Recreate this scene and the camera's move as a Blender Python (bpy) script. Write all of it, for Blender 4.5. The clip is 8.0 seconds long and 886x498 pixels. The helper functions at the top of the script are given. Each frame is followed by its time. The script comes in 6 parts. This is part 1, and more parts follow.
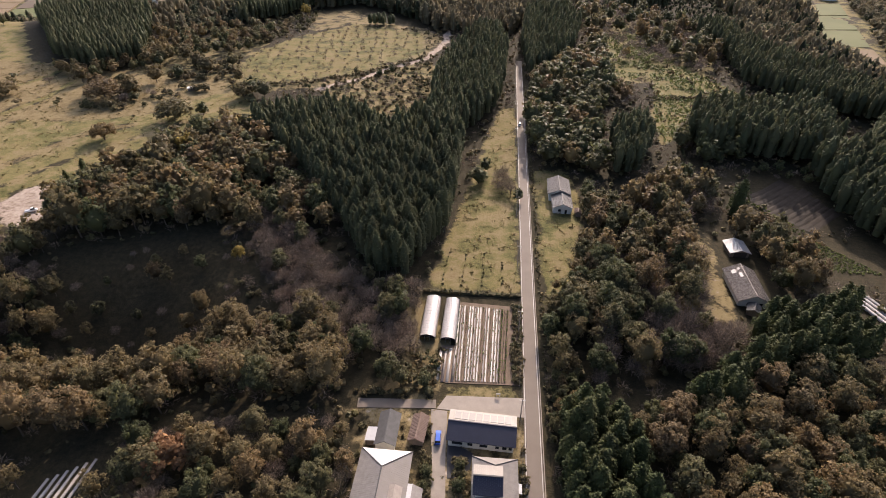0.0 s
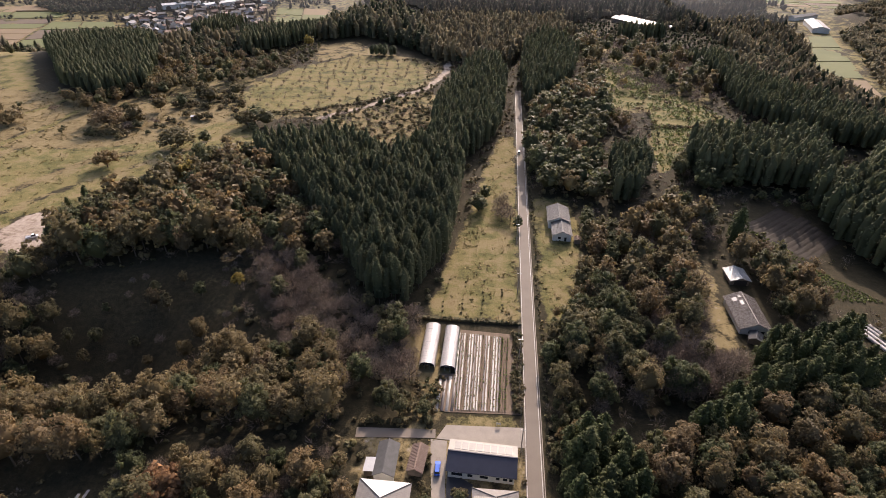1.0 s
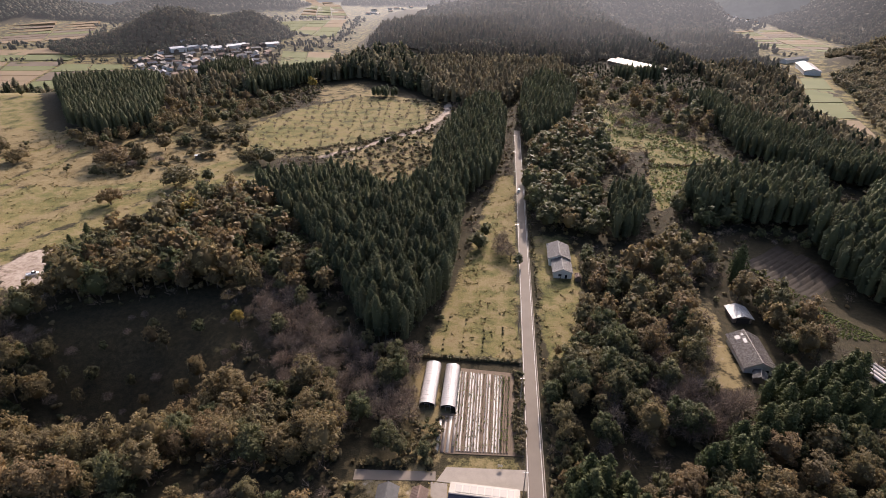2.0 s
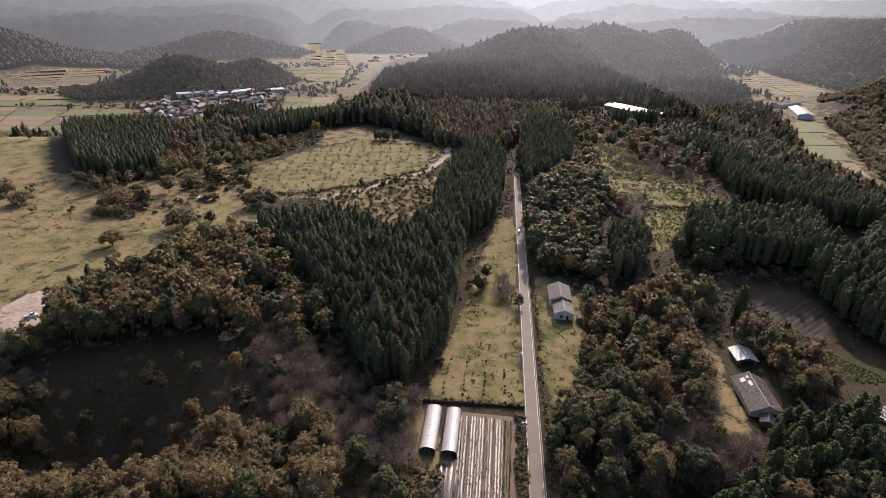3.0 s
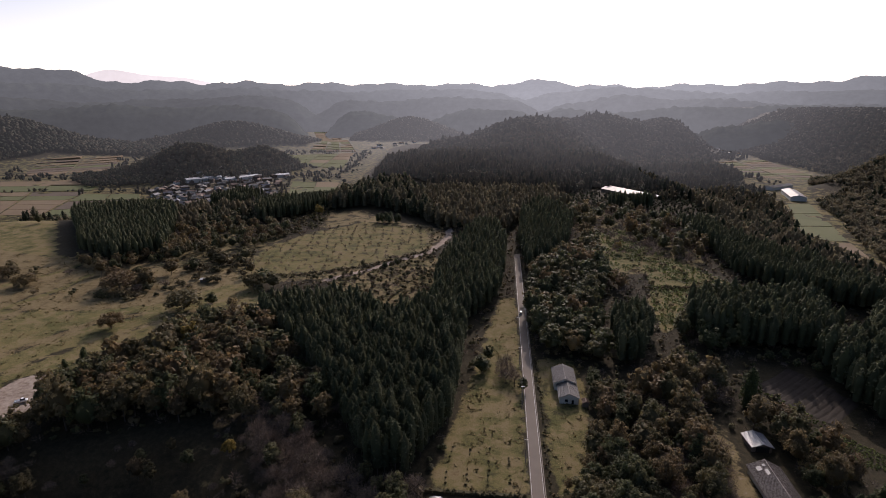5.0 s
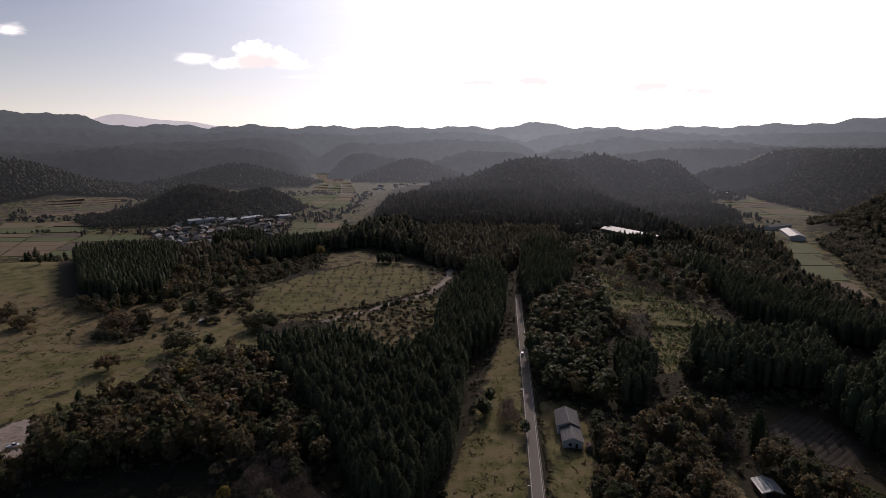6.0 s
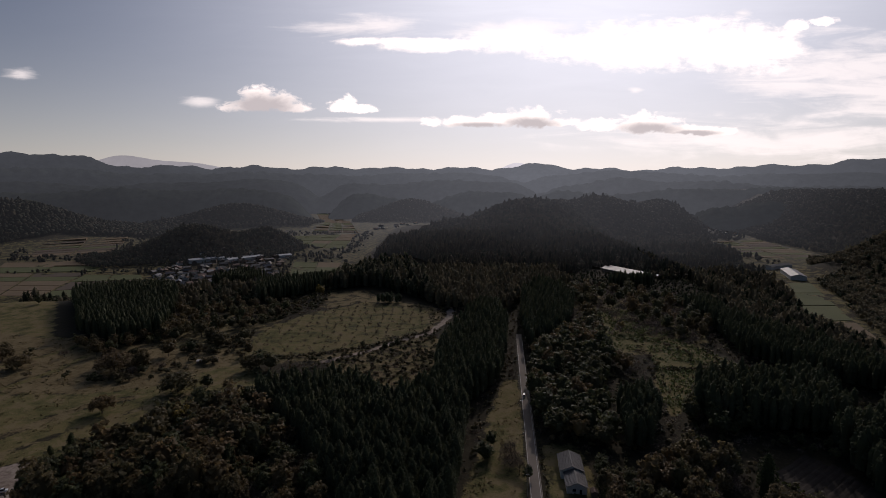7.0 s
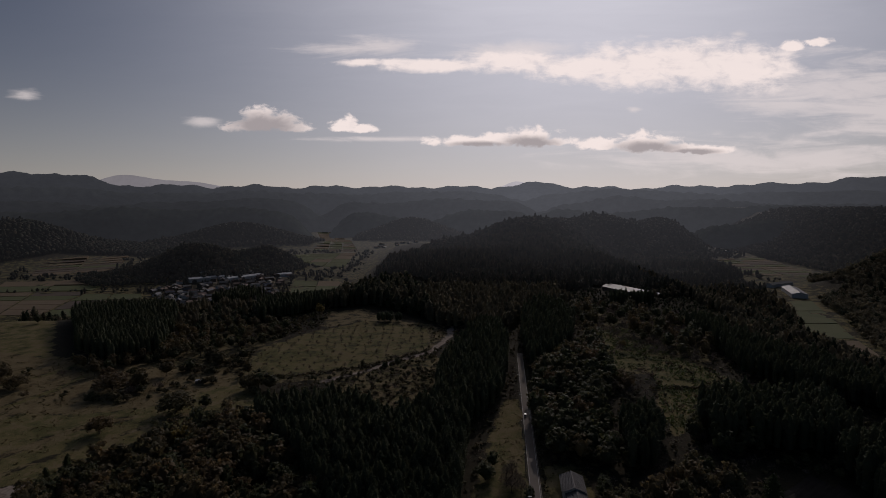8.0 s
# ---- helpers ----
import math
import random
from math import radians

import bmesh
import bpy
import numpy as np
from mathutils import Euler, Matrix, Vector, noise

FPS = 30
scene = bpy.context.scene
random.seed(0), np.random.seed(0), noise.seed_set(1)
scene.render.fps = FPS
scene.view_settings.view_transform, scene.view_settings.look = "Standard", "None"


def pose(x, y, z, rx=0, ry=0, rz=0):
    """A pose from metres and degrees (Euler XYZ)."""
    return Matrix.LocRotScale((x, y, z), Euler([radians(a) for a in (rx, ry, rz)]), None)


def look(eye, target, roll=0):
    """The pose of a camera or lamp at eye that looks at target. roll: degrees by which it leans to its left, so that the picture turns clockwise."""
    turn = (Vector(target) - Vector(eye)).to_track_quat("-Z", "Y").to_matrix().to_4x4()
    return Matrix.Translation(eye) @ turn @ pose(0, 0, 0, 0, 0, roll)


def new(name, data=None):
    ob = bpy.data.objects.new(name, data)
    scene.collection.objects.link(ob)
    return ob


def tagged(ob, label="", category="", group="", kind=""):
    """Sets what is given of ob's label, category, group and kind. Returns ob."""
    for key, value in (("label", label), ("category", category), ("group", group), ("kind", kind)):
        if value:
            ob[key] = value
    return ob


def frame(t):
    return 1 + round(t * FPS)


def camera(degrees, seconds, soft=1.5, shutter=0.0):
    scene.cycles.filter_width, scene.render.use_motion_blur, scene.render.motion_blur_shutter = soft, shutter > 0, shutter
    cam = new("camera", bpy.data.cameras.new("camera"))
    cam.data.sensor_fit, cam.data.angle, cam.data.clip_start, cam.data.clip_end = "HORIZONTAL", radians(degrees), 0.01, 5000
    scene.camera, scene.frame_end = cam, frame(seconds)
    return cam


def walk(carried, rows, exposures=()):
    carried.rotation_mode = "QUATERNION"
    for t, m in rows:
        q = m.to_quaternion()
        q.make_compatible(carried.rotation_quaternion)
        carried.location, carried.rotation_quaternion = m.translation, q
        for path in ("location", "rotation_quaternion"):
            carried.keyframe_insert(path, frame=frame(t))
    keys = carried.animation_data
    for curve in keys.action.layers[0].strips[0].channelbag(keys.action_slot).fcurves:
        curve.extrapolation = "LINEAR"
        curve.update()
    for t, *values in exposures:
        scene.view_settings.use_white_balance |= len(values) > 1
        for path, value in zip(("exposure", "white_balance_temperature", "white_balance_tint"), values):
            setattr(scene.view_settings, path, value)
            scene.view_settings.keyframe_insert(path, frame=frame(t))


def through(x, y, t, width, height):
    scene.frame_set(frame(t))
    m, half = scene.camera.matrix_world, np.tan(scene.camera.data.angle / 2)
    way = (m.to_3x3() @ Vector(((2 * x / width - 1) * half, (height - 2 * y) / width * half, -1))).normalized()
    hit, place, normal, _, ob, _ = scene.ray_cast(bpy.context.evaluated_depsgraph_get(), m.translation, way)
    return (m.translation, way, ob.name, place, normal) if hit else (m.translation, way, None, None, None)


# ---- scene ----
cam = camera(77.4, 8.0, 0.75)
PATH = [
    (0.0, (0.0, 0.0, 135.0), 0.26, -35.17, 0.5),
    (0.3, (0.0, 0.0, 135.0), 0.26, -35.05, 0.5),
    (0.5, (0.0, 0.0, 135.0), 0.25, -34.45, 0.6),
    (1.0, (0.0, 0.0, 135.0), 0.24, -32.36, 0.6),
    (1.5, (0.0, 0.0, 135.0), 0.2, -30.47, 0.6),
    (3.0, (0.0, 0.0, 135.0), 0.035, -24.24, 0.5),
    (3.5, (0.0, 0.0, 135.0), 0.01, -22.14, 0.4),
    (4.0, (0.0, 0.0, 135.0), -0.06, -20.09, 0.3),
    (4.5, (0.0, 0.0, 135.0), -0.12, -17.97, 0.3),
    (6.0, (0.0, 0.0, 135.0), -0.23, -11.68, 0.1),
    (6.5, (0.0, 0.0, 135.0), -0.24, -9.64, 0.1),
    (7.0, (0.0, 0.0, 135.0), -0.27, -7.58, 0.1),
    (7.4, (0.0, 0.0, 135.0), -0.29, -5.95, 0.0),
    (7.5, (0.0, 0.0, 135.0), -0.3, -5.67, 0.0),
    (8.0, (0.0, 0.0, 135.0), -0.3, -5.67, 0.0),
]
EXPOSURES = [(0.0, 0.42, 7350, 23), (0.8, 0.42, 7350, 23), (1.5, 0.42, 7300, 24), (3.0, 0.2, 7050, 23), (3.5, -0.16, 7050, 25), (4.5, -0.6, 6900, 25), (6.0, -1.66, 6700, 22), (6.5, -2.0, 6600, 21), (7.0, -2.43, 6550, 20), (7.5, -2.86, 6550, 20), (8.0, -3.12, 6550, 20)]


def aim(eye, yaw, pitch):
    a, b = radians(yaw), radians(pitch)
    return (eye[0] + 100 * math.sin(a) * math.cos(b), eye[1] + 100 * math.cos(a) * math.cos(b), eye[2] + 100 * math.sin(b))


walk(cam, [(t, look(eye, aim(eye, yaw, pitch), roll)) for t, eye, yaw, pitch, roll in PATH], EXPOSURES)

# ---------------------------------------------------------------- light
SUN_AZ, SUN_EL = 14.0, 28.0  # degrees to the right of +y, and above the horizon
SKY, SUN = 0.122, 5.0

# clouds in the sky ahead: across and up as tangents from +y, half width, half height
HEAPS = [
    (-0.352, 0.119, 0.045, 0.014), (-0.325, 0.128, 0.040, 0.026), (-0.300, 0.124, 0.040, 0.022), (-0.275, 0.117, 0.036, 0.010),
    (-0.182, 0.118, 0.030, 0.012), (-0.168, 0.124, 0.012, 0.018), (-0.146, 0.115, 0.024, 0.010), (0.039, 0.092, 0.085, 0.012), (0.092, 0.095, 0.040, 0.014), (0.145, 0.096, 0.050, 0.022),
    (0.195, 0.092, 0.040, 0.010), (0.272, 0.086, 0.040, 0.015), (0.355, 0.087, 0.056, 0.021), (0.41, 0.080, 0.045, 0.011), (0.470, 0.077, 0.040, 0.010),
    (0.605, 0.256, 0.025, 0.011), (0.650, 0.262, 0.026, 0.009),
]
BANKS = [(0.24, 0.222, 0.13, 0.022), (0.34, 0.228, 0.13, 0.036), (0.44, 0.232, 0.15, 0.040), (0.53, 0.226, 0.09, 0.040), (0.13, 0.232, 0.11, 0.020), (-0.02, 0.226, 0.12, 0.011), (-0.11, 0.231, 0.09, 0.007)]
STREAKS = [(-0.433, 0.129, 0.032, 0.009), (-0.747, 0.174, 0.030, 0.011), (0.331, 0.148, 0.014, 0.005), (0.510, 0.277, 0.018, 0.007), (-0.14, 0.255, 0.11, 0.017), (0.10, 0.250, 0.10, 0.017), (0.72, 0.185, 0.20, 0.060), (0.80, 0.155, 0.20, 0.060), (0.60, 0.155, 0.12, 0.016), (0.636, 0.062, 0.36, 0.034), (-0.10, 0.098, 0.14, 0.005)]
GREY = [(-0.325, 0.121, 0.070, 0.024), (0.150, 0.090, 0.052, 0.013), (0.360, 0.082, 0.060, 0.013), (0.06, 0.088, 0.06, 0.006), (0.44, 0.075, 0.05, 0.006), (0.60, 0.066, 0.05, 0.010)]


def rgb(*c):
    return (*c, 1.0)


class Nodes:
    """Short names for building a node tree."""

    def __init__(self, tree):
        self.tree = tree
        tree.nodes.clear()

    def add(self, kind, inputs=(), **props):
        n = self.tree.nodes.new(kind)
        for k, v in props.items():
            setattr(n, k, v)
        for k, v in dict(inputs).items():
            if hasattr(v, "is_output"):
                self.tree.links.new(v, n.inputs[k])
            else:
                n.inputs[k].default_value = v
        return n

    def math(self, op, a, b=0.0, c=0.0, clamp=False):
        return self.add("ShaderNodeMath", {0: a, 1: b, 2: c}, operation=op, use_clamp=clamp).outputs[0]

    def noise(self, vector, scale, detail=4.0, rough=0.55, distortion=0.0):
        return self.add("ShaderNodeTexNoise", {"Vector": vector, "Scale": scale, "Detail": detail, "Roughness": rough, "Distortion": distortion}).outputs[0]

    def ramp(self, fac, stops, mode="LINEAR"):
        n = self.add("ShaderNodeValToRGB", {"Fac": fac})
        n.color_ramp.interpolation = mode
        while len(n.color_ramp.elements) < len(stops):
            n.color_ramp.elements.new(0.5)
        for e, (at, c) in zip(n.color_ramp.elements, stops):
            e.position, e.color = at, (*c, 1) if len(c) == 3 else c
        return n.outputs[0]

    def smooth(self, v, lo, hi):
        return self.add("ShaderNodeMapRange", {0: v, 1: lo, 2: hi, 3: 0.0, 4: 1.0}, interpolation_type="SMOOTHSTEP").outputs[0]

    def mix(self, fac, a, b, blend="MIX"):
        n = self.add("ShaderNodeMix", {0: fac, 6: a, 7: b}, data_type="RGBA", blend_type=blend)
        return n.outputs[2]


world = bpy.data.worlds.new("sky")
scene.world = world
world.use_nodes = True
N = Nodes(world.node_tree)
sky = N.add("ShaderNodeTexSky", sky_type="NISHITA", sun_disc=False, sun_elevation=radians(SUN_EL), sun_rotation=radians(SUN_AZ),
            altitude=200.0, air_density=1.0, dust_density=0.35, ozone_density=1.0).outputs[0]
way = N.add("ShaderNodeTexCoord").outputs["Generated"]
xyz = N.add("ShaderNodeSeparateXYZ", {0: way}).outputs
ahead = N.math("MAXIMUM", xyz[1], 0.05)
u, v = N.math("DIVIDE", xyz[0], ahead), N.math("DIVIDE", xyz[2], ahead)


def cloud_field(blobs, up=1.0, down=1.0):
    """One in the middle of a cloud, nothing at its rim; up and down sharpen its top and its base."""
    field = None
    for u0, v0, a, b in blobs:
        p = N.math("POWER", N.math("ABSOLUTE", N.math("MULTIPLY_ADD", u, 1 / a, -u0 / a)), 2.0)
        rise = N.math("MULTIPLY_ADD", v, 1 / b, -v0 / b)
        q = N.math("POWER", N.math("MAXIMUM", N.math("MULTIPLY", rise, up), N.math("MULTIPLY", rise, -down)), 2.0)
        d = N.math("SUBTRACT", 1.0, N.math("SQRT", N.math("ADD", p, q)))
        field = d if field is None else N.math("SMOOTH_MAX", field, d, 0.25)
    return N.math("MAXIMUM", field, -1.5)


def swirl(scale, squash, slot, rough=0.62, distortion=0.4):
    at = N.add("ShaderNodeCombineXYZ", {0: u, 1: N.math("MULTIPLY", v, squash), 2: slot}).outputs[0]
    return N.math("MULTIPLY_ADD", N.noise(at, scale, 9.0, rough, distortion), 2.0, -1.0)


billow, roll, wisp = swirl(34.0, 1.7, 0.0), swirl(13.0, 3.0, 5.0), swirl(6.0, 7.0, 3.0, 0.6, 0.7)
front = N.smooth(xyz[1], 0.05, 0.25)
heaps = N.math("ADD", cloud_field(HEAPS, 1.0, 1.7), N.math("MULTIPLY", billow, 1.15))
banks = N.math("ADD", cloud_field(BANKS, 1.1, 0.9), N.math("MULTIPLY_ADD", billow, 0.55, N.math("MULTIPLY", roll, 0.7)))
streaks = N.math("ADD", cloud_field(STREAKS), N.math("MULTIPLY_ADD", wisp, 1.5, N.math("MULTIPLY", billow, 0.35)))
thick = N.math("MULTIPLY", N.math("MAXIMUM", N.smooth(heaps, -0.22, 0.4), N.math("MULTIPLY", N.smooth(banks, -0.25, 0.6), 0.95)), front)
thin = N.math("MULTIPLY", N.smooth(streaks, -0.35, 0.95), N.math("MULTIPLY", front, 0.6))
shade = N.smooth(N.math("ADD", cloud_field(GREY, 1.0, 0.8), N.math("MULTIPLY", billow, 0.45)), -0.45, 0.65)
folds = N.math("MULTIPLY", N.smooth(N.math("ADD", roll, N.math("MULTIPLY", billow, 0.7)), 0.05, -0.5), 0.45)
lit = N.mix(shade, N.mix(folds, rgb(63.0, 58.0, 53.0), rgb(42.0, 40.5, 40.0)), rgb(25.0, 23.4, 22.8))
# thin high cloud over the whole sky, brighter round the sun and towards the horizon
toward = N.math("MAXIMUM", N.add("ShaderNodeVectorMath", {0: way, 1: tuple(Vector(aim((0, 0, 0), SUN_AZ, SUN_EL)).normalized())}, operation="DOT_PRODUCT").outputs["Value"], 0.0)
low = N.math("POWER", N.math("SUBTRACT", 1.0, N.math("ABSOLUTE", xyz[2]), clamp=True), 7.0)
glow = N.math("MULTIPLY", N.math("POWER", toward, 7.0), N.math("MULTIPLY_ADD", wisp, 0.08, 0.85), clamp=True)
sky = N.mix(1.0, sky, rgb(0.83, 1.0, 1.19), "MULTIPLY")
sky = N.mix(glow, sky, rgb(50.0, 52.0, 55.0))
sky = N.mix(N.math("MULTIPLY", low, N.math("MULTIPLY_ADD", toward, 0.35, 0.08)), sky, rgb(58.0, 53.5, 49.0))
tone = N.mix(thin, sky, rgb(52.0, 49.0, 46.0))
tone = N.mix(N.math("MULTIPLY", thick, 0.93), tone, lit)
N.add("ShaderNodeOutputWorld", {0: N.add("ShaderNodeBackground", {0: tone, 1: SKY}).outputs[0]})

sun = new("sun", bpy.data.lights.new("sun", "SUN"))
sun.data.energy, sun.data.angle, sun.data.color = SUN, radians(0.6), (1.0, 0.93, 0.83)
sun.matrix_world = look((0, 0, 300), Vector((0, 0, 300)) - Vector(aim((0, 0, 0), SUN_AZ, SUN_EL)))


# ---------------------------------------------------------------- materials
def material(name):
    m = bpy.data.materials.new(name)
    m.use_nodes = True
    return m, Nodes(m.node_tree)


def finish(n, shader):
    n.add("ShaderNodeOutputMaterial", {0: shader})


def principled(n, colour, rough=0.8, metal=0.0, normal=None, spec=0.3):
    ins = {"Base Color": colour, "Roughness": rough, "Metallic": metal, "Specular IOR Level": spec}
    if normal is not None:
        ins["Normal"] = normal
    return n.add("ShaderNodeBsdfPrincipled", ins).outputs[0]


def bump(n, height, strength, distance=0.1):
    return n.add("ShaderNodeBump", {"Height": height, "Strength": strength, "Distance": distance}).outputs[0]


def place(n):
    return n.add("ShaderNodeNewGeometry").outputs["Position"]


def haze_gain(n):
    """Strength of painted haze emission, greater towards the sun's side of the land."""
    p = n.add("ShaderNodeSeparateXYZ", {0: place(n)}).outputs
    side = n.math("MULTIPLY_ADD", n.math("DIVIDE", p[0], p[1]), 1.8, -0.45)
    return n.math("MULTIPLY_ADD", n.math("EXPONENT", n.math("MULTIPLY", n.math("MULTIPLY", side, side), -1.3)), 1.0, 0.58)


FAR_HAZE = (0.196, 0.206, 0.226)


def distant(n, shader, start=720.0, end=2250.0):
    """Paints haze over far woods, hills and valley floor as emission growing with y."""
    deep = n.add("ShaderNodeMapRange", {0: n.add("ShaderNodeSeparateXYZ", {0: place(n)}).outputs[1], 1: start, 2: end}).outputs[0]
    return n.add("ShaderNodeAddShader", {0: shader, 1: n.add("ShaderNodeEmission", {0: rgb(*FAR_HAZE), 1: n.math("MULTIPLY", haze_gain(n), deep)}).outputs[0]}).outputs[0]


def worn(name, a, b, scale=0.8, rough=0.7, metal=0.0, fine=12.0, spec=0.3, contrast=(0.3, 0.7)):
    """A surface that drifts between two colours, with grain and fine relief."""
    m, n = material(name)
    at = n.add("ShaderNodeTexCoord").outputs["Object"]
    big, small = n.noise(at, scale, 5.0), n.noise(at, fine, 3.0)
    rnd = n.add("ShaderNodeObjectInfo").outputs["Random"]
    c = n.ramp(n.math("MULTIPLY_ADD", small, 0.35, n.math("MULTIPLY", big, 0.65)), [(contrast[0], a), (contrast[1], b)])
    c = n.mix(0.25, c, n.ramp(rnd, [(0.0, a), (1.0, b)]))
    finish(n, principled(n, c, n.math("MULTIPLY_ADD", small, 0.2, rough - 0.1), metal, bump(n, small, 0.3, 0.05), spec))
    return m


def leaves(name, stops, through=0.3, gloss=0.55, backdrop=False, spread=1.0):
    """Foliage: a hue for each tree, a lightness for each spray, light coming through."""
    m, n = material(name)
    tint = n.add("ShaderNodeAttribute", attribute_name="tint").outputs["Fac"]
    pick = n.math("FRACT", n.math("ADD", n.add("ShaderNodeObjectInfo").outputs["Random"], tint))
    c = n.ramp(pick, stops)
    isle = n.add("ShaderNodeNewGeometry").outputs["Random Per Island"]
    c = n.mix(1.0, c, n.ramp(isle, [(0.0, (1 - 0.45 * spread,) * 3), (0.6, (1.0, 1.0, 1.0)), (1.0, (1 + 0.5 * spread, 1 + 0.4 * spread, 1 + 0.2 * spread))]), "MULTIPLY")
    a = principled(n, c, gloss, 0.0, None, 0.12)
    b = n.add("ShaderNodeBsdfTranslucent", {0: c}).outputs[0]
    out = n.add("ShaderNodeMixShader", {0: through, 1: a, 2: b}).outputs[0]
    # backdrop foliage also gets its haze painted on as emission
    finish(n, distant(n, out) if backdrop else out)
    return m


M_CEDAR = leaves("cedar needles", [(0.0, (0.076, 0.087, 0.048)), (0.5, (0.094, 0.103, 0.056)), (1.0, (0.110, 0.112, 0.062))], 0.42, 0.75, False, 0.45)
M_CEDAR_LIGHT = leaves("young cedar needles", [(0.0, (0.046, 0.060, 0.025)), (0.5, (0.060, 0.072, 0.030)), (1.0, (0.070, 0.078, 0.034))], 0.3, 0.7)
M_OAK = leaves("autumn oak leaves", [(0.0, (0.165, 0.128, 0.069)), (0.25, (0.195, 0.148, 0.075)), (0.45, (0.145, 0.125, 0.066)),
                                      (0.65, (0.210, 0.146, 0.074)), (0.85, (0.168, 0.124, 0.072)), (1.0, (0.140, 0.124, 0.064))], 0.5, 0.55, False, 0.7)
M_OLIVE = leaves("evergreen oak leaves", [(0.0, (0.092, 0.102, 0.050)), (0.4, (0.118, 0.120, 0.060)), (0.7, (0.142, 0.126, 0.066)), (1.0, (0.098, 0.110, 0.054))], 0.5, 0.55, False, 0.8)
M_YELLOW = leaves("yellow leaves", [(0.0, (0.25, 0.19, 0.055)), (1.0, (0.30, 0.21, 0.06))], 0.45)
M_RUST = leaves("rust leaves", [(0.0, (0.21, 0.115, 0.065)), (1.0, (0.25, 0.14, 0.075))], 0.45)
M_TWIG = leaves("bare twigs", [(0.0, (0.165, 0.130, 0.105)), (0.5, (0.200, 0.156, 0.126)), (1.0, (0.185, 0.135, 0.104))], 0.1, 0.8)
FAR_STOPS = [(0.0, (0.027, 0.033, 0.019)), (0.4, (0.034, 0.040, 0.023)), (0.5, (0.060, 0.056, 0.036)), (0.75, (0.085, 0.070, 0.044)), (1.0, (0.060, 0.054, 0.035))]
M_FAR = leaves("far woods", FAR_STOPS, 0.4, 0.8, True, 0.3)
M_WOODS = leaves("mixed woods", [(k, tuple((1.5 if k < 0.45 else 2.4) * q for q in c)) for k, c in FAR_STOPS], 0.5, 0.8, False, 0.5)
M_BARK = worn("bark", (0.05, 0.038, 0.028), (0.12, 0.095, 0.075), 1.5, 0.9, 0.0, 9.0)
M_BUSH = leaves("hedge leaves", [(0.0, (0.095, 0.096, 0.046)), (0.5, (0.145, 0.122, 0.064)), (1.0, (0.185, 0.14, 0.078))], 0.4, 0.6, False, 0.7)
M_TUFT = leaves("grass tussocks", [(0.0, (0.11, 0.095, 0.04)), (0.5, (0.19, 0.15, 0.07)), (1.0, (0.25, 0.19, 0.10))], 0.35, 0.8)
M_CROP = leaves("crop leaves", [(0.0, (0.10, 0.13, 0.04)), (1.0, (0.16, 0.18, 0.06))], 0.3)

M_ASPHALT = worn("asphalt", (0.145, 0.116, 0.092), (0.195, 0.160, 0.130), 0.15, 0.85, 0.0, 5.0)
M_PAINT = worn("road paint", (0.36, 0.34, 0.31), (0.58, 0.56, 0.52), 0.9, 0.6)
M_CONCRETE = worn("concrete", (0.19, 0.158, 0.128), (0.31, 0.265, 0.22), 0.35, 0.85, 0.0, 6.0)
M_SOIL = worn("tilled soil", (0.10, 0.070, 0.048), (0.18, 0.13, 0.09), 0.5, 0.95, 0.0, 4.0)
# soil colour lowered to stand for the shade of nearby cedars
M_SHADED_SOIL = worn("soil darkened as tree shade", (0.020, 0.015, 0.011), (0.044, 0.033, 0.024), 0.5, 0.95, 0.0, 4.0)
M_MULCH = worn("mulch film", (0.20, 0.178, 0.150), (0.34, 0.31, 0.275), 1.2, 0.45, 0.0, 5.0, 0.5)
M_DARKFILM = worn("dark mulch film", (0.06, 0.048, 0.042), (0.13, 0.10, 0.085), 1.0, 0.5, 0.0, 5.0, 0.4)
M_FILM = worn("greenhouse film", (0.32, 0.28, 0.25), (0.42, 0.375, 0.34), 0.4, 0.35, 0.0, 3.0, 0.5)
M_STEEL = worn("galvanised steel", (0.40, 0.40, 0.40), (0.58, 0.58, 0.57), 1.0, 0.4, 0.8)
M_DARK = worn("near-black of unlit openings", (0.018, 0.016, 0.015), (0.03, 0.027, 0.025), 1.0, 0.9)
M_WALL = worn("plaster wall", (0.46, 0.43, 0.38), (0.62, 0.60, 0.55), 0.6, 0.85)
M_WOOD = worn("weathered boards", (0.11, 0.085, 0.065), (0.22, 0.17, 0.13), 0.9, 0.85)
M_TILE = worn("grey roof tiles", (0.15, 0.133, 0.118), (0.26, 0.235, 0.21), 0.8, 0.75, 0.0, 6.0, 0.2)
M_SHEET = worn("weathered sheet roof", (0.20, 0.165, 0.135), (0.33, 0.28, 0.235), 0.8, 0.7, 0.0, 6.0, 0.2)
M_OLDTILE = worn("mottled old roof tiles", (0.12, 0.096, 0.078), (0.33, 0.285, 0.245), 1.3, 0.8, 0.0, 3.2, 0.2, (0.4, 0.6))
M_NAVY = worn("navy roof sheets", (0.013, 0.015, 0.028), (0.022, 0.025, 0.042), 0.6, 0.5, 0.0, 5.0, 0.4)
M_SLATE = worn("slate grey roof", (0.062, 0.059, 0.055), (0.11, 0.105, 0.10), 0.7, 0.7, 0.0, 6.0, 0.2)
M_RUSTROOF = worn("rusty roof sheets", (0.14, 0.085, 0.06), (0.26, 0.18, 0.14), 1.2, 0.8)
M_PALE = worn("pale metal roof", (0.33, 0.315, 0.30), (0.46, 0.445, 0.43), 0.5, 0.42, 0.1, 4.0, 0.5)
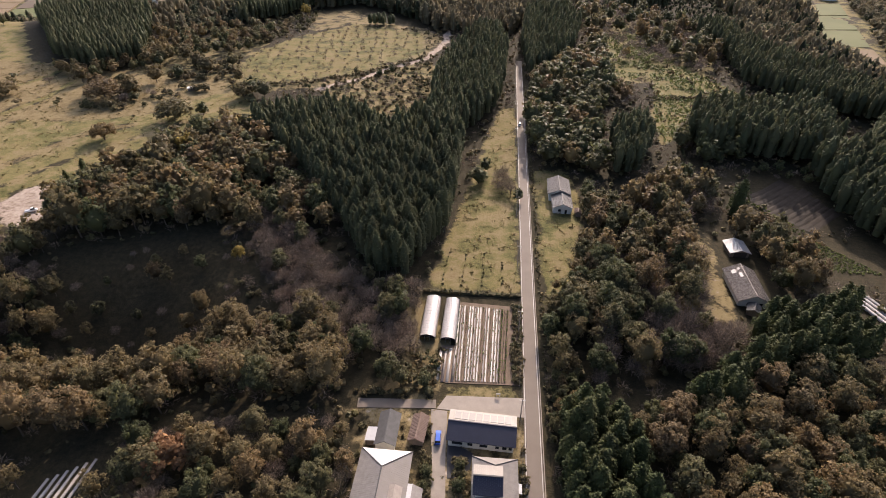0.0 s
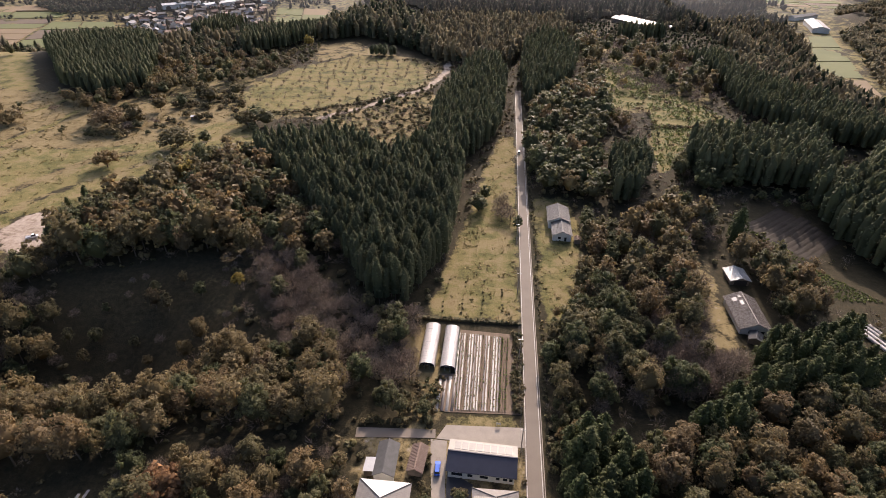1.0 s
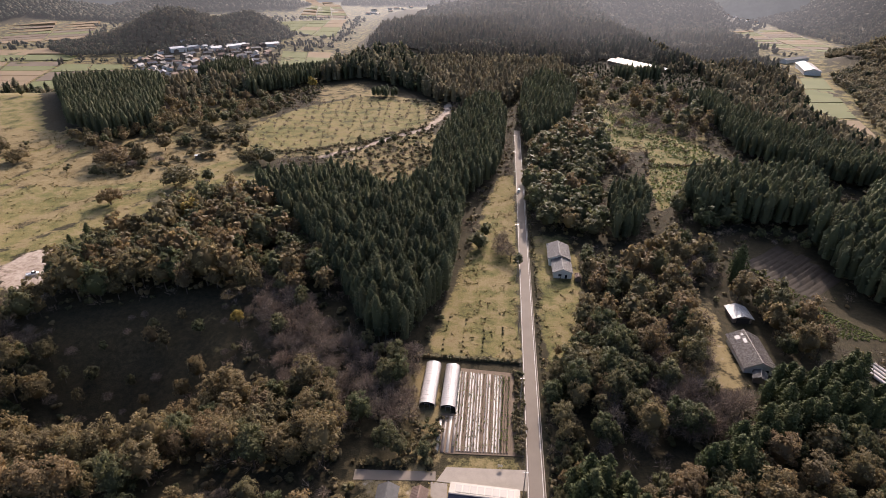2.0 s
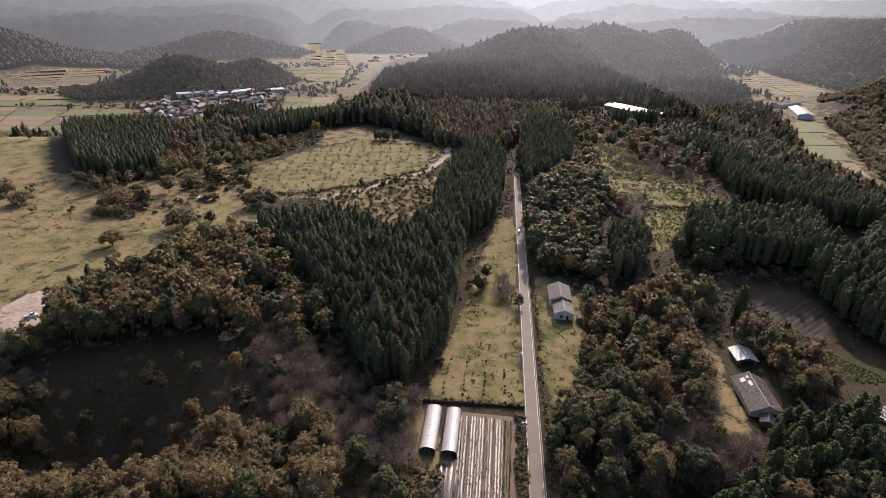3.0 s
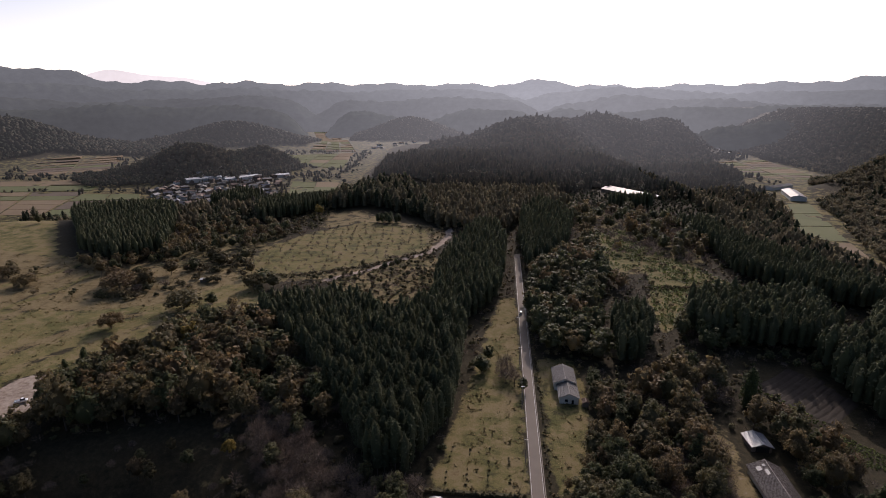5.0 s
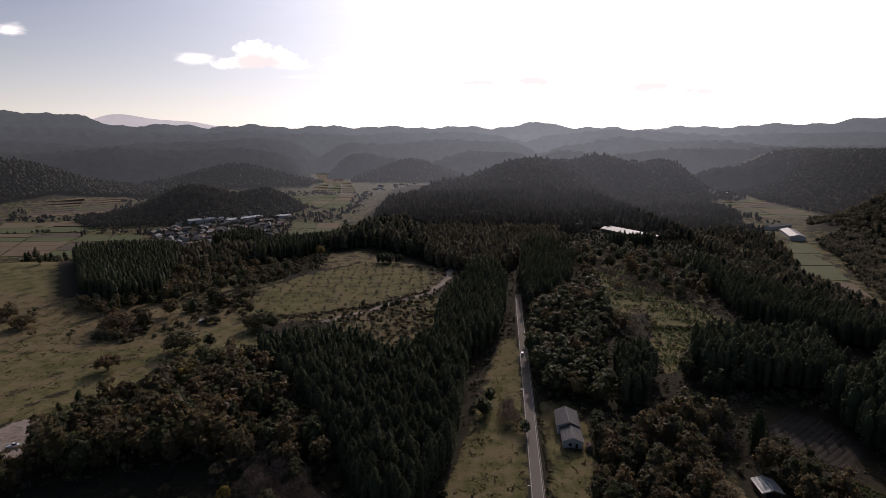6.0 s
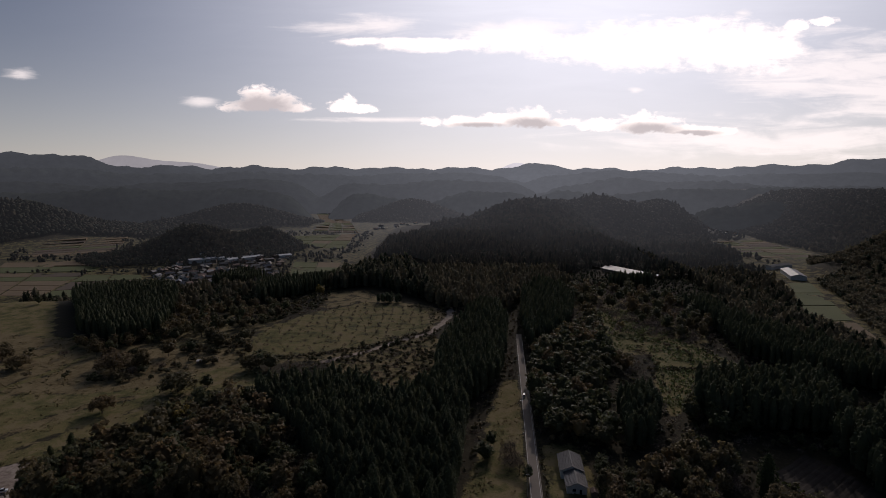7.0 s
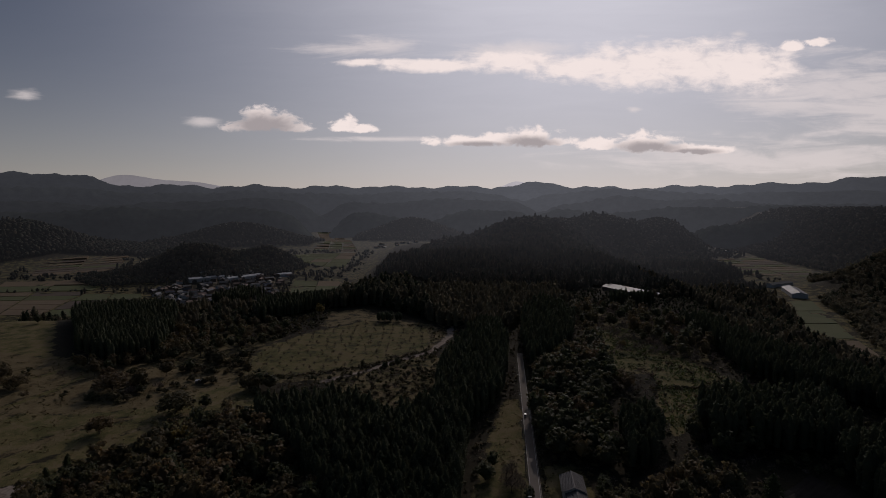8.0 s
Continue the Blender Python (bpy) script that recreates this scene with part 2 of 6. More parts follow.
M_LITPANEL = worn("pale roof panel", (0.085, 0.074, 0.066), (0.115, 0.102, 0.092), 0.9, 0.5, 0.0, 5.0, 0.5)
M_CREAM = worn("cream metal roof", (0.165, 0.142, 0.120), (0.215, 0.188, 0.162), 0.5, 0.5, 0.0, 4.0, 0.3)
M_GLASS, g = material("window glass")
finish(g, principled(g, rgb(0.015, 0.018, 0.022), 0.22, 0.0, None, 0.25))
M_BLUE = worn("blue car paint", (0.02, 0.09, 0.42), (0.025, 0.11, 0.48), 2.0, 0.5, 0.0, 20.0, 0.25)
M_WHITE = worn("white car paint", (0.74, 0.74, 0.73), (0.80, 0.80, 0.79), 2.0, 0.3, 0.0, 20.0, 0.6)
M_RUBBER = worn("tyre rubber", (0.02, 0.02, 0.02), (0.035, 0.035, 0.035), 3.0, 0.9)
M_PADDY_GREEN = worn("paddy regrowth", (0.075, 0.088, 0.028), (0.118, 0.120, 0.044), 0.03, 0.95, 0.0, 0.6)
M_PADDY_TAN = worn("rice stubble", (0.135, 0.092, 0.050), (0.195, 0.138, 0.078), 0.03, 0.95, 0.0, 0.6)
M_PADDY_BROWN = worn("ploughed field", (0.085, 0.062, 0.042), (0.14, 0.10, 0.068), 0.03, 0.95, 0.0, 0.6)
M_BANK = worn("grass bank", (0.035, 0.036, 0.017), (0.085, 0.072, 0.036), 0.4, 0.95, 0.0, 3.0)

M_GROUND, n = material("ground")
at = place(n)
cover = n.add("ShaderNodeAttribute", attribute_name="cover").outputs["Color"]
parts = n.add("ShaderNodeSeparateColor", {0: cover}).outputs
big, mid, small, blade = n.noise(at, 0.018, 5.0), n.noise(at, 0.09, 6.0, 0.6), n.noise(at, 0.5, 5.0, 0.65), n.noise(at, 2.2, 3.0)
jit = n.math("MULTIPLY_ADD", mid, 1.5, n.math("MULTIPLY_ADD", small, 0.8, -1.15))
litter = n.ramp(n.math("MULTIPLY_ADD", blade, 0.4, n.math("MULTIPLY", small, 0.6)), [(0.3, (0.016, 0.015, 0.009)), (0.5, (0.036, 0.030, 0.017)), (0.7, (0.066, 0.050, 0.029))])
grass = n.ramp(n.math("ADD", n.math("MULTIPLY", big, 0.35), n.math("MULTIPLY_ADD", mid, 0.4, n.math("MULTIPLY", blade, 0.3))),
               [(0.36, (0.040, 0.046, 0.015)), (0.45, (0.090, 0.088, 0.030)), (0.52, (0.140, 0.120, 0.047)), (0.58, (0.182, 0.142, 0.062)), (0.68, (0.085, 0.064, 0.030))])
straw = n.ramp(n.math("ADD", n.math("MULTIPLY", mid, 0.5), n.math("MULTIPLY_ADD", small, 0.3, n.math("MULTIPLY", blade, 0.25))),
               [(0.34, (0.055, 0.037, 0.017)), (0.46, (0.128, 0.094, 0.045)), (0.58, (0.205, 0.158, 0.082)), (0.72, (0.108, 0.067, 0.032))])
sand = n.ramp(n.math("MULTIPLY_ADD", small, 0.55, n.math("MULTIPLY", mid, 0.5)), [(0.36, (0.13, 0.098, 0.07)), (0.48, (0.26, 0.20, 0.155)), (0.58, (0.34, 0.275, 0.22)), (0.72, (0.42, 0.35, 0.29))])
c = n.mix(n.smooth(n.math("ADD", parts[0], jit), 0.35, 0.65), litter, grass)
c = n.mix(n.smooth(n.math("ADD", parts[1], jit), 0.35, 0.65), c, straw)
c = n.mix(n.smooth(n.math("ADD", parts[2], n.math("MULTIPLY", jit, 0.8)), 0.35, 0.65), c, sand)
# haze emission is painted over the ground beyond 900 m too
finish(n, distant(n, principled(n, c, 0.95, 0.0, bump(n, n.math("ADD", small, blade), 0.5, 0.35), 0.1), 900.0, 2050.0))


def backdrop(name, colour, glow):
    """Distant wooded hills with the haze between painted on as emission."""
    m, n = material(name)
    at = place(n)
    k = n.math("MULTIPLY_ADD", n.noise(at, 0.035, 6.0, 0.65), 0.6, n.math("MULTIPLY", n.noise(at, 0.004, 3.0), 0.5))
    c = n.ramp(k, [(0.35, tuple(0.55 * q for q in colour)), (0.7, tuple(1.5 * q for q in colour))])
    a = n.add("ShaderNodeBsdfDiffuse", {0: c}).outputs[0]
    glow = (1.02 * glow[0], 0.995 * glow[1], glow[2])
    b = n.add("ShaderNodeEmission", {0: n.ramp(k, [(0.35, tuple(0.93 * q for q in glow)), (0.72, tuple(1.10 * q for q in glow))]), 1: haze_gain(n)}).outputs[0]
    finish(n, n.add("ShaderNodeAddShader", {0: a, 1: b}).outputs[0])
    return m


# ---------------------------------------------------------------- mesh tools
def mesh_of(name, verts, faces, mat, tint=None, smooth=False):
    """A mesh from arrays: all faces have the same number of corners."""
    verts, faces = np.asarray(verts, np.float32), np.asarray(faces, np.int32)
    me = bpy.data.meshes.new(name)
    me.vertices.add(len(verts))
    me.vertices.foreach_set("co", verts.ravel())
    me.loops.add(faces.size)
    me.loops.foreach_set("vertex_index", faces.ravel())
    me.polygons.add(len(faces))
    k = faces.shape[1]
    me.polygons.foreach_set("loop_start", np.arange(0, faces.size, k, dtype=np.int32))
    if smooth:
        me.polygons.foreach_set("use_smooth", np.ones(len(faces), bool))
    if tint is not None:
        me.attributes.new("tint", "FLOAT", "POINT").data.foreach_set("value", np.asarray(tint, np.float32))
    me.materials.append(mat)
    me.update(calc_edges=True)
    me.validate()
    return me


def part(name, bm, mat, parent=None, label=""):
    """Links a bmesh as one mesh object under a thing or a part."""
    me = bpy.data.meshes.new(name)
    bm.normal_update()
    bm.to_mesh(me)
    bm.free()
    me.materials.append(mat)
    ob = new(name, me)
    ob.parent = parent
    return tagged(ob, label)


def piece(name, me, parent, m=None, label=""):
    ob = new(name, me)
    ob.parent = parent
    if m is not None:
        ob.matrix_basis = m
    return tagged(ob, label)


def thing(name, m, label, category, group="", kind=""):
    ob = new(name)
    ob.empty_display_size = 0.5
    ob.matrix_world = m
    return tagged(ob, label, category, group, kind)


def box(bm, x0, x1, y0, y1, z0, z1, m=None, bevel=0.0):
    vs = bmesh.ops.create_cube(bm, size=1.0)["verts"]
    for w in vs:
        w.co = Vector((x0 + (w.co.x + 0.5) * (x1 - x0), y0 + (w.co.y + 0.5) * (y1 - y0), z0 + (w.co.z + 0.5) * (z1 - z0)))
    if bevel:
        bmesh.ops.bevel(bm, geom=list({e for w in vs for e in w.link_edges}), offset=bevel, segments=2, affect="EDGES")
    elif m is not None:
        bmesh.ops.transform(bm, matrix=m, verts=vs)
    return bm


def boxes(*specs):
    bm = bmesh.new()
    for s in specs:
        box(bm, *s)
    return bm


def prism(bm, ring, z0, z1):
    """An upright solid over a ring of (x, y)."""
    lo = [bm.verts.new((x, y, z0)) for x, y in ring]
    hi = [bm.verts.new((x, y, z1)) for x, y in ring]
    bm.faces.new(hi)
    bm.faces.new(lo[::-1])
    for i in range(len(ring)):
        j = (i + 1) % len(ring)
        bm.faces.new((lo[i], lo[j], hi[j], hi[i]))
    return bm


def slab(bm, corners, thick):
    """A sheet of some thickness through four corners (upper side)."""
    a, b, c = (Vector(p) for p in corners[:3])
    down = (b - a).cross(c - b).normalized()
    down = down * (-thick if down.z > 0 else thick)
    hi = [bm.verts.new(p) for p in corners]
    lo = [bm.verts.new(Vector(p) + down) for p in corners]
    bm.faces.new(hi)
    bm.faces.new(lo[::-1])
    for i in range(len(hi)):
        j = (i + 1) % len(hi)
        bm.faces.new((hi[i], lo[i], lo[j], hi[j]))
    bmesh.ops.recalc_face_normals(bm, faces=bm.faces)
    return bm


def tube(a, b, r0, r1, sides=6):
    """Vertices and triangles of a tapered stick."""
    a, b = np.array(a, float), np.array(b, float)
    w = (b - a) / max(np.linalg.norm(b - a), 1e-6)
    s = np.cross(w, (0.3, 0.2, 0.93) if abs(w[2]) < 0.9 else (1, 0, 0))
    s /= np.linalg.norm(s)
    q = np.cross(w, s)
    k = np.arange(sides) * 2 * np.pi / sides
    ring = np.outer(np.cos(k), s) + np.outer(np.sin(k), q)
    v = np.r_[a + ring * r0, b + ring * r1]
    t = [f for i in range(sides) for j in [(i + 1) % sides] for f in ((i, j, sides + j), (i, sides + j, sides + i))]
    return v, np.array(t)


def bent(points, rad, sides=4):
    """Vertices and triangles of a stick bent through points."""
    p = np.array(points, float)
    w = np.gradient(p, axis=0)
    w /= np.linalg.norm(w, axis=1, keepdims=True)
    s = np.cross(w, (0.123, 0.31, 0.94))
    s /= np.linalg.norm(s, axis=1, keepdims=True)
    q = np.cross(w, s)
    k = np.arange(sides) * 2 * np.pi / sides
    v = (p[:, None] + rad * (np.cos(k)[None, :, None] * s[:, None] + np.sin(k)[None, :, None] * q[:, None])).reshape(-1, 3)
    t = []
    for i in range(len(p) - 1):
        for j in range(sides):
            a, b = i * sides + j, i * sides + (j + 1) % sides
            t += [(a, b, b + sides), (a, b + sides, a + sides)]
    return v, np.array(t)


def merge(pieces):
    """Joins (verts, triangles) pairs."""
    vs, ts, n = [], [], 0
    for v, t in pieces:
        vs.append(v)
        ts.append(t + n)
        n += len(v)
    return np.concatenate(vs), np.concatenate(ts)


def step(x, a, b):
    k = np.clip((x - a) / (b - a), 0, 1)
    return k * k * (3 - 2 * k)


def inside(x, y, poly):
    x, y = np.asarray(x, float), np.asarray(y, float)
    hit = np.zeros(x.shape, bool)
    for (x0, y0), (x1, y1) in zip(poly, poly[1:] + poly[:1]):
        if y0 != y1:
            hit ^= ((y0 > y) != (y1 > y)) & (x < (x1 - x0) * (y - y0) / (y1 - y0) + x0)
    return hit


# ---------------------------------------------------------------- the lie of the land
def wavy(x, y, size, seed):
    """Smooth relief between about -1 and 1, from a few crossed waves."""
    r = np.random.RandomState(seed)
    out = 0
    for k in range(7):
        a, f, p = r.uniform(0, 2 * np.pi), r.uniform(0.6, 1.7) * 2 * np.pi / size, r.uniform(0, 6.28)
        out = out + np.sin((x * np.cos(a) + y * np.sin(a)) * f + p)
    return out / 4


def height(x, y):
    x, y = np.asarray(x, float), np.asarray(y, float)
    left = step(y - 0.25 * (x + 200), 620, 800) * step(-x, 60, 220)
    right = step(x, 300, 400)
    far = step(y, 1500, 1750)
    z = -35 * np.maximum(left, far) - 27 * right * (1 - np.maximum(left, far))
    foot = np.clip(440 + 0.44 * (y - 505), 420, 590) + 240 * step(y, 940, 1120)
    z = z + 115 * step(x - foot, 0, 330) * step(y, 350, 520)
    z = z + 56 * np.exp(-((x - 200) / 120) ** 2 - ((y - 1450) / 240) ** 2) + 97 * np.exp(-((x - 450) / 170) ** 2 - ((y - 1640) / 210) ** 2) + 62 * np.exp(-((x - 655) / 75) ** 2 - ((y - 1680) / 170) ** 2)
    z = z + 12 * np.exp(-((x - 40) / 90) ** 2 - ((y - 1000) / 160) ** 2)
    z = z + 58 * np.exp(-((x + 520) / 105) ** 2 - ((y - 1150) / 85) ** 2) + 40 * np.exp(-((x + 400) / 60) ** 2 - ((y - 1240) / 60) ** 2)
    z = z + 66 * np.exp(-((x + 690) / 190) ** 2 - ((y - 1850) / 90) ** 2) + 90 * np.exp(-((x + 1180) / 170) ** 2 - ((y - 1500) / 200) ** 2)
    z = z + 70 * np.exp(-((x + 130) / 150) ** 2 - ((y - 2150) / 90) ** 2)
    z = z - 27 * np.exp(-((x + 130) / 55) ** 2 - ((y - 140) / np.where(y > 140, 36, 17)) ** 2) - 6 * np.exp(-((x - 182) / 38) ** 2 - ((y - 212) / 32) ** 2)
    rough = 1 - np.exp(-((x - 20) / 60) ** 2)
    return z + 0.7 * rough * wavy(x, y, 70, 3) + 0.25 * rough * wavy(x, y, 17, 4)


def road_x(y):
    return 16.8 + 0.1 * y


ROAD_TURN = -5.71
STRIP = [(-6, 164.5), (29.5, 161), (31, 169), (39, 247), (46, 320), (50, 356), (39, 354), (29, 319), (14, 247), (2, 198)]
VERGE = [(37, 150), (46, 247), (48, 266), (66, 264), (68, 225), (58, 190), (47, 160)]
MEADOW = [(-320, 120), (-182, 212), (-172, 245), (-152, 262), (-142, 300), (-118, 310), (-110, 332), (-122, 360), (-152, 392), (-152, 430), (-215, 400),
          (-262, 420), (-330, 452), (-430, 600), (-620, 700), (-700, 500), (-600, 120)]
DRY_HILL = [(-330, 330), (-215, 330), (-180, 345), (-150, 395), (-165, 470), (-250, 425), (-335, 445), (-420, 470), (-420, 380)]
ORCHARD = [(-152, 394), (-160, 478), (-128, 540), (-86, 579), (-18, 546), (-16, 476), (-60, 432), (-89, 412), (-129, 396)]
ORCHARD_END = [(-130, 560), (-86, 580), (-70, 596), (-90, 640), (-140, 630)]
SAND = [(-212, 222), (-206, 243), (-190, 248), (-180, 228), (-178, 214), (-190, 203)]
RIGHT_MEADOW = [(128, 296), (136, 345), (150, 380), (160, 425), (150, 500), (175, 520), (200, 420), (216, 369), (160, 345), (146, 310)]
FAR_GLADE = [(122, 424), (140, 410), (166, 440), (182, 548), (152, 550)]
RIGHT_SOIL = [(152, 240), (164, 264), (200, 258), (192, 217), (156, 210)]
DRIVE = [(120, 214), (117, 190), (112, 176), (112, 158), (104, 140), (94, 148), (104, 178), (112, 214)]
GLADE = [(-157, 192), (-101, 208), (-81, 178), (-92, 157), (-120, 147), (-158, 160)]
GARDEN = [(-12, 112), (-2, 112), (6, 134), (-7, 164), (-14, 150), (-12, 130)]


def ribbon(line, wide):
    """A closed outline round a line of points."""
    left, right = [], []
    for i, (x, y) in enumerate(line):
        (x0, y0), (x1, y1) = line[max(i - 1, 0)], line[min(i + 1, len(line) - 1)]
        l = math.hypot(x1 - x0, y1 - y0)
        ox, oy = -(y1 - y0) / l * wide / 2, (x1 - x0) / l * wide / 2
        left.append((x + ox, y + oy))
        right.append((x - ox, y - oy))
    return left + right[::-1]


TRACKS = [ribbon([(-90, 384), (-59, 416), (-30, 448), (-12, 466), (4, 520), (6, 560)], 6.5), ribbon([(-124, 92), (-88, 98), (-60, 104), (-30, 107), (-22, 110)], 3),
          ribbon([(-28, 111), (-21, 126)], 2.4), ribbon([(-300, 195), (-220, 243), (-199, 283), (-165, 318), (-150, 350)], 2.2)]
# how much grass, straw and bare ground lies on each stretch
# RIGHT_SOIL and GLADE have little cover: dark litter stands for tree shade
COVERS = [(STRIP, (0.75, 0.47, 0)), (VERGE, (0.7, 0.42, 0)), (MEADOW, (0.76, 0.42, 0)), (DRY_HILL, (0.4, 0.85, 0)), (ORCHARD_END, (0.5, 0.55, 0.0)), ([(120, 400), (136, 480), (130, 600), (180, 640), (250, 600), (240, 500), (210, 420)], (0.55, 0.35, 0)), ([(56, 270), (90, 270), (120, 400), (140, 516), (118, 470), (66, 404)], (0.4, 0.2, 0)),
          (RIGHT_MEADOW, (0.8, 0.08, 0)), (FAR_GLADE, (0.8, 0.12, 0)), ([(-86, 392), (-60, 420), (-16, 460), (0, 440), (-10, 345), (-50, 330), (-75, 345)], (0.65, 0.5, 0)), ([(-255, 476), (-232, 420), (-152, 400), (-152, 545), (-200, 570)], (0.5, 0.4, 0)), (RIGHT_SOIL, (0.08, 0.05, 0.0)), (DRIVE, (0.5, 0.55, 0.22)), (GLADE, (0.12, 0.0, 0)), (GARDEN, (0.35, 0.8, 0)), (SAND, (0, 0.35, 0.8))]
COVERS += [(ribbon(line, 4.5), (0.15, 0.9, 0)) for line in ([(-335, 380), (-314, 427), (-306, 460)], [(-310, 330), (-284, 383), (-277, 420)], [(-275, 300), (-261, 351), (-263, 385)], [(-250, 235), (-222, 290), (-210, 310), (-189, 323)])]
COVERS += [(ribbon(line, 4.5), (0.9, 0.0, 0)) for line in ([(-326, 352), (-298, 405), (-290, 440)], [(-290, 310), (-272, 366), (-270, 402)], [(-240, 225), (-210, 274), (-192, 300)], [(-262, 262), (-236, 300), (-216, 322)])]
COVERS += [([(-24, 60), (26, 60), (27, 110), (-24, 110)], (0.25, 0.55, 0.3)), ([(1, 111), (25, 111), (25, 118), (1, 118)], (0.7, 0.6, 0))]
COVERS += [(ribbon([(-160, 400), (-129, 392), (-89, 402), (-60, 424), (-18, 466), (-6, 530), (-20, 556), (-86, 590), (-130, 560)], 20), (0.6, 0.55, 0))]
COVERS += [(ORCHARD, (0.70, 0.34, 0))]
COVERS += [(t, (0.1, 0.5, 0.85 if k == 0 else 0.4)) for k, t in enumerate(TRACKS)]
COVERS += [([(-519, 958), (-497, 1060), (-403, 1130), (-333, 1180), (-282, 880), (-225, 660), (-290, 660), (-350, 720)], (0.2, 0.45, 0.3))]


def axis(lo, fine0, fine1, hi, cell, grow):
    mid = list(np.arange(fine0, fine1 + 0.1, cell))
    down, up, d = [], [], cell
    at = mid[-1]
    while at < hi:
        d *= grow
        at += d
        up.append(at)
    at, d = mid[0], cell
    while at > lo:
        d *= grow
        at -= d
        down.append(at)
    return np.array(down[::-1] + mid + up)


def build_ground():
    xs, ys = axis(-4600, -330, 300, 4600, 4.0, 1.05), axis(-900, 60, 600, 4650, 4.0, 1.035)
    X, Y = np.meshgrid(xs, ys)
    Z = height(X, Y)
    # the field, garden and yard levels are cut into the land
    cover = np.zeros((*X.shape, 4), np.float32)
    cover[..., 3] = 1
    valley = step(-Z, 15, 25) * (Y < 3300)
    cover[..., 0], cover[..., 1] = 0.5 * valley, 0.1 * valley
    for poly, (a, b, c) in COVERS:
        soft = 0
        for ox, oy in ((0, 0), (2, 0), (-2, 0), (0, 2), (0, -2)):
            soft = soft + inside(X + ox, Y + oy, poly) / 5
        for k, w in enumerate((a, b, c)):
            cover[..., k] = cover[..., k] * (1 - soft) + w * soft
    ny, nx = X.shape
    idx = np.arange(ny * nx).reshape(ny, nx)
    quads = np.stack([idx[:-1, :-1], idx[:-1, 1:], idx[1:, 1:], idx[1:, :-1]], -1).reshape(-1, 4)
    me = mesh_of("ground", np.stack([X, Y, Z], -1).reshape(-1, 3), quads, M_GROUND, None, True)
    me.attributes.new("cover", "FLOAT_COLOR", "POINT").data.foreach_set("color", cover.ravel())
    return tagged(new("ground", me), "rolling grass, straw and leaf-littered ground of the plateau", "ground", "", "structure")


ground = build_ground()


def ridge(name, dist, az0, az1, base, top, deep, mat, seed, bumps=5.0, label="", lumps=1.0):
    """A wooded range of hills on an arc about the origin; top(azimuth) gives its crest."""
    na, nr = 520, 26
    A, R = np.meshgrid(np.radians(np.linspace(az0, az1, na)), np.linspace(0, 1, nr))
    crest = top(np.degrees(A))
    k = np.sin(np.pi * np.clip(R * 1.15, 0, 1)) ** 0.8
    D = dist + (R - 0.5) * deep
    x, y = D * np.sin(A), D * np.cos(A)
    z = base + (crest - base) * k + bumps * wavy(x, y, 60, seed) * k + bumps * 0.55 * wavy(x, y, 23, seed + 1) * k
    z += lumps * k * (9 * wavy(x, y, 620, seed + 2) + 6 * wavy(x, y, 240, seed + 3) + 4 * wavy(x, y, 120, seed + 4)) * (0.35 + 0.65 * np.abs(R - 0.44) * 2)
    idx = np.arange(nr * na).reshape(nr, na)
    quads = np.stack([idx[:-1, :-1], idx[:-1, 1:], idx[1:, 1:], idx[1:, :-1]], -1).reshape(-1, 4)
    return tagged(new(name, mesh_of(name, np.stack([x, y, z], -1).reshape(-1, 3), quads, mat)), label, "hills", "", "structure")


def bell(a, mid, wide, tall):
    return tall * np.exp(-((a - mid) / wide) ** 2)


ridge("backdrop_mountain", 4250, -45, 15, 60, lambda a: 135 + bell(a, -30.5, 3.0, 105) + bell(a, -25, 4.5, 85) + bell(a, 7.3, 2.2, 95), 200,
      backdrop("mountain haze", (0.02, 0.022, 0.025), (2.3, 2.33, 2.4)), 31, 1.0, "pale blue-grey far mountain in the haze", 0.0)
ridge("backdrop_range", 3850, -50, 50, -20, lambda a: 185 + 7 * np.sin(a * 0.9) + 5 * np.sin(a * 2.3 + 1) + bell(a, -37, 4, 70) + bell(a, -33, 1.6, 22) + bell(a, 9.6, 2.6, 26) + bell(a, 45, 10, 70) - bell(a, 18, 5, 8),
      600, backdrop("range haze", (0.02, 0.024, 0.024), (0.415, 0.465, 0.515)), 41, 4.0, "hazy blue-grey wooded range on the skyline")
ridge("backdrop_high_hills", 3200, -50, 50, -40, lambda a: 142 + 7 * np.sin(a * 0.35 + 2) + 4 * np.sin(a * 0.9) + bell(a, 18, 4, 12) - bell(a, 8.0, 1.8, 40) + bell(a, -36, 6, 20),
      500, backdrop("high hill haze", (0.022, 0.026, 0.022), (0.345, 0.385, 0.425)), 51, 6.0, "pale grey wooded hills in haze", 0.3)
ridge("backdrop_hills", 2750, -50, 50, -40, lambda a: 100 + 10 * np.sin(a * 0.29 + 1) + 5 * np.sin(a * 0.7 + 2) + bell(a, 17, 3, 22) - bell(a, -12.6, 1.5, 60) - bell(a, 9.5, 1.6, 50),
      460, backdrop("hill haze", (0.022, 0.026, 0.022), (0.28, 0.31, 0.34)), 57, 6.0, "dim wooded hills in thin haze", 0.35)
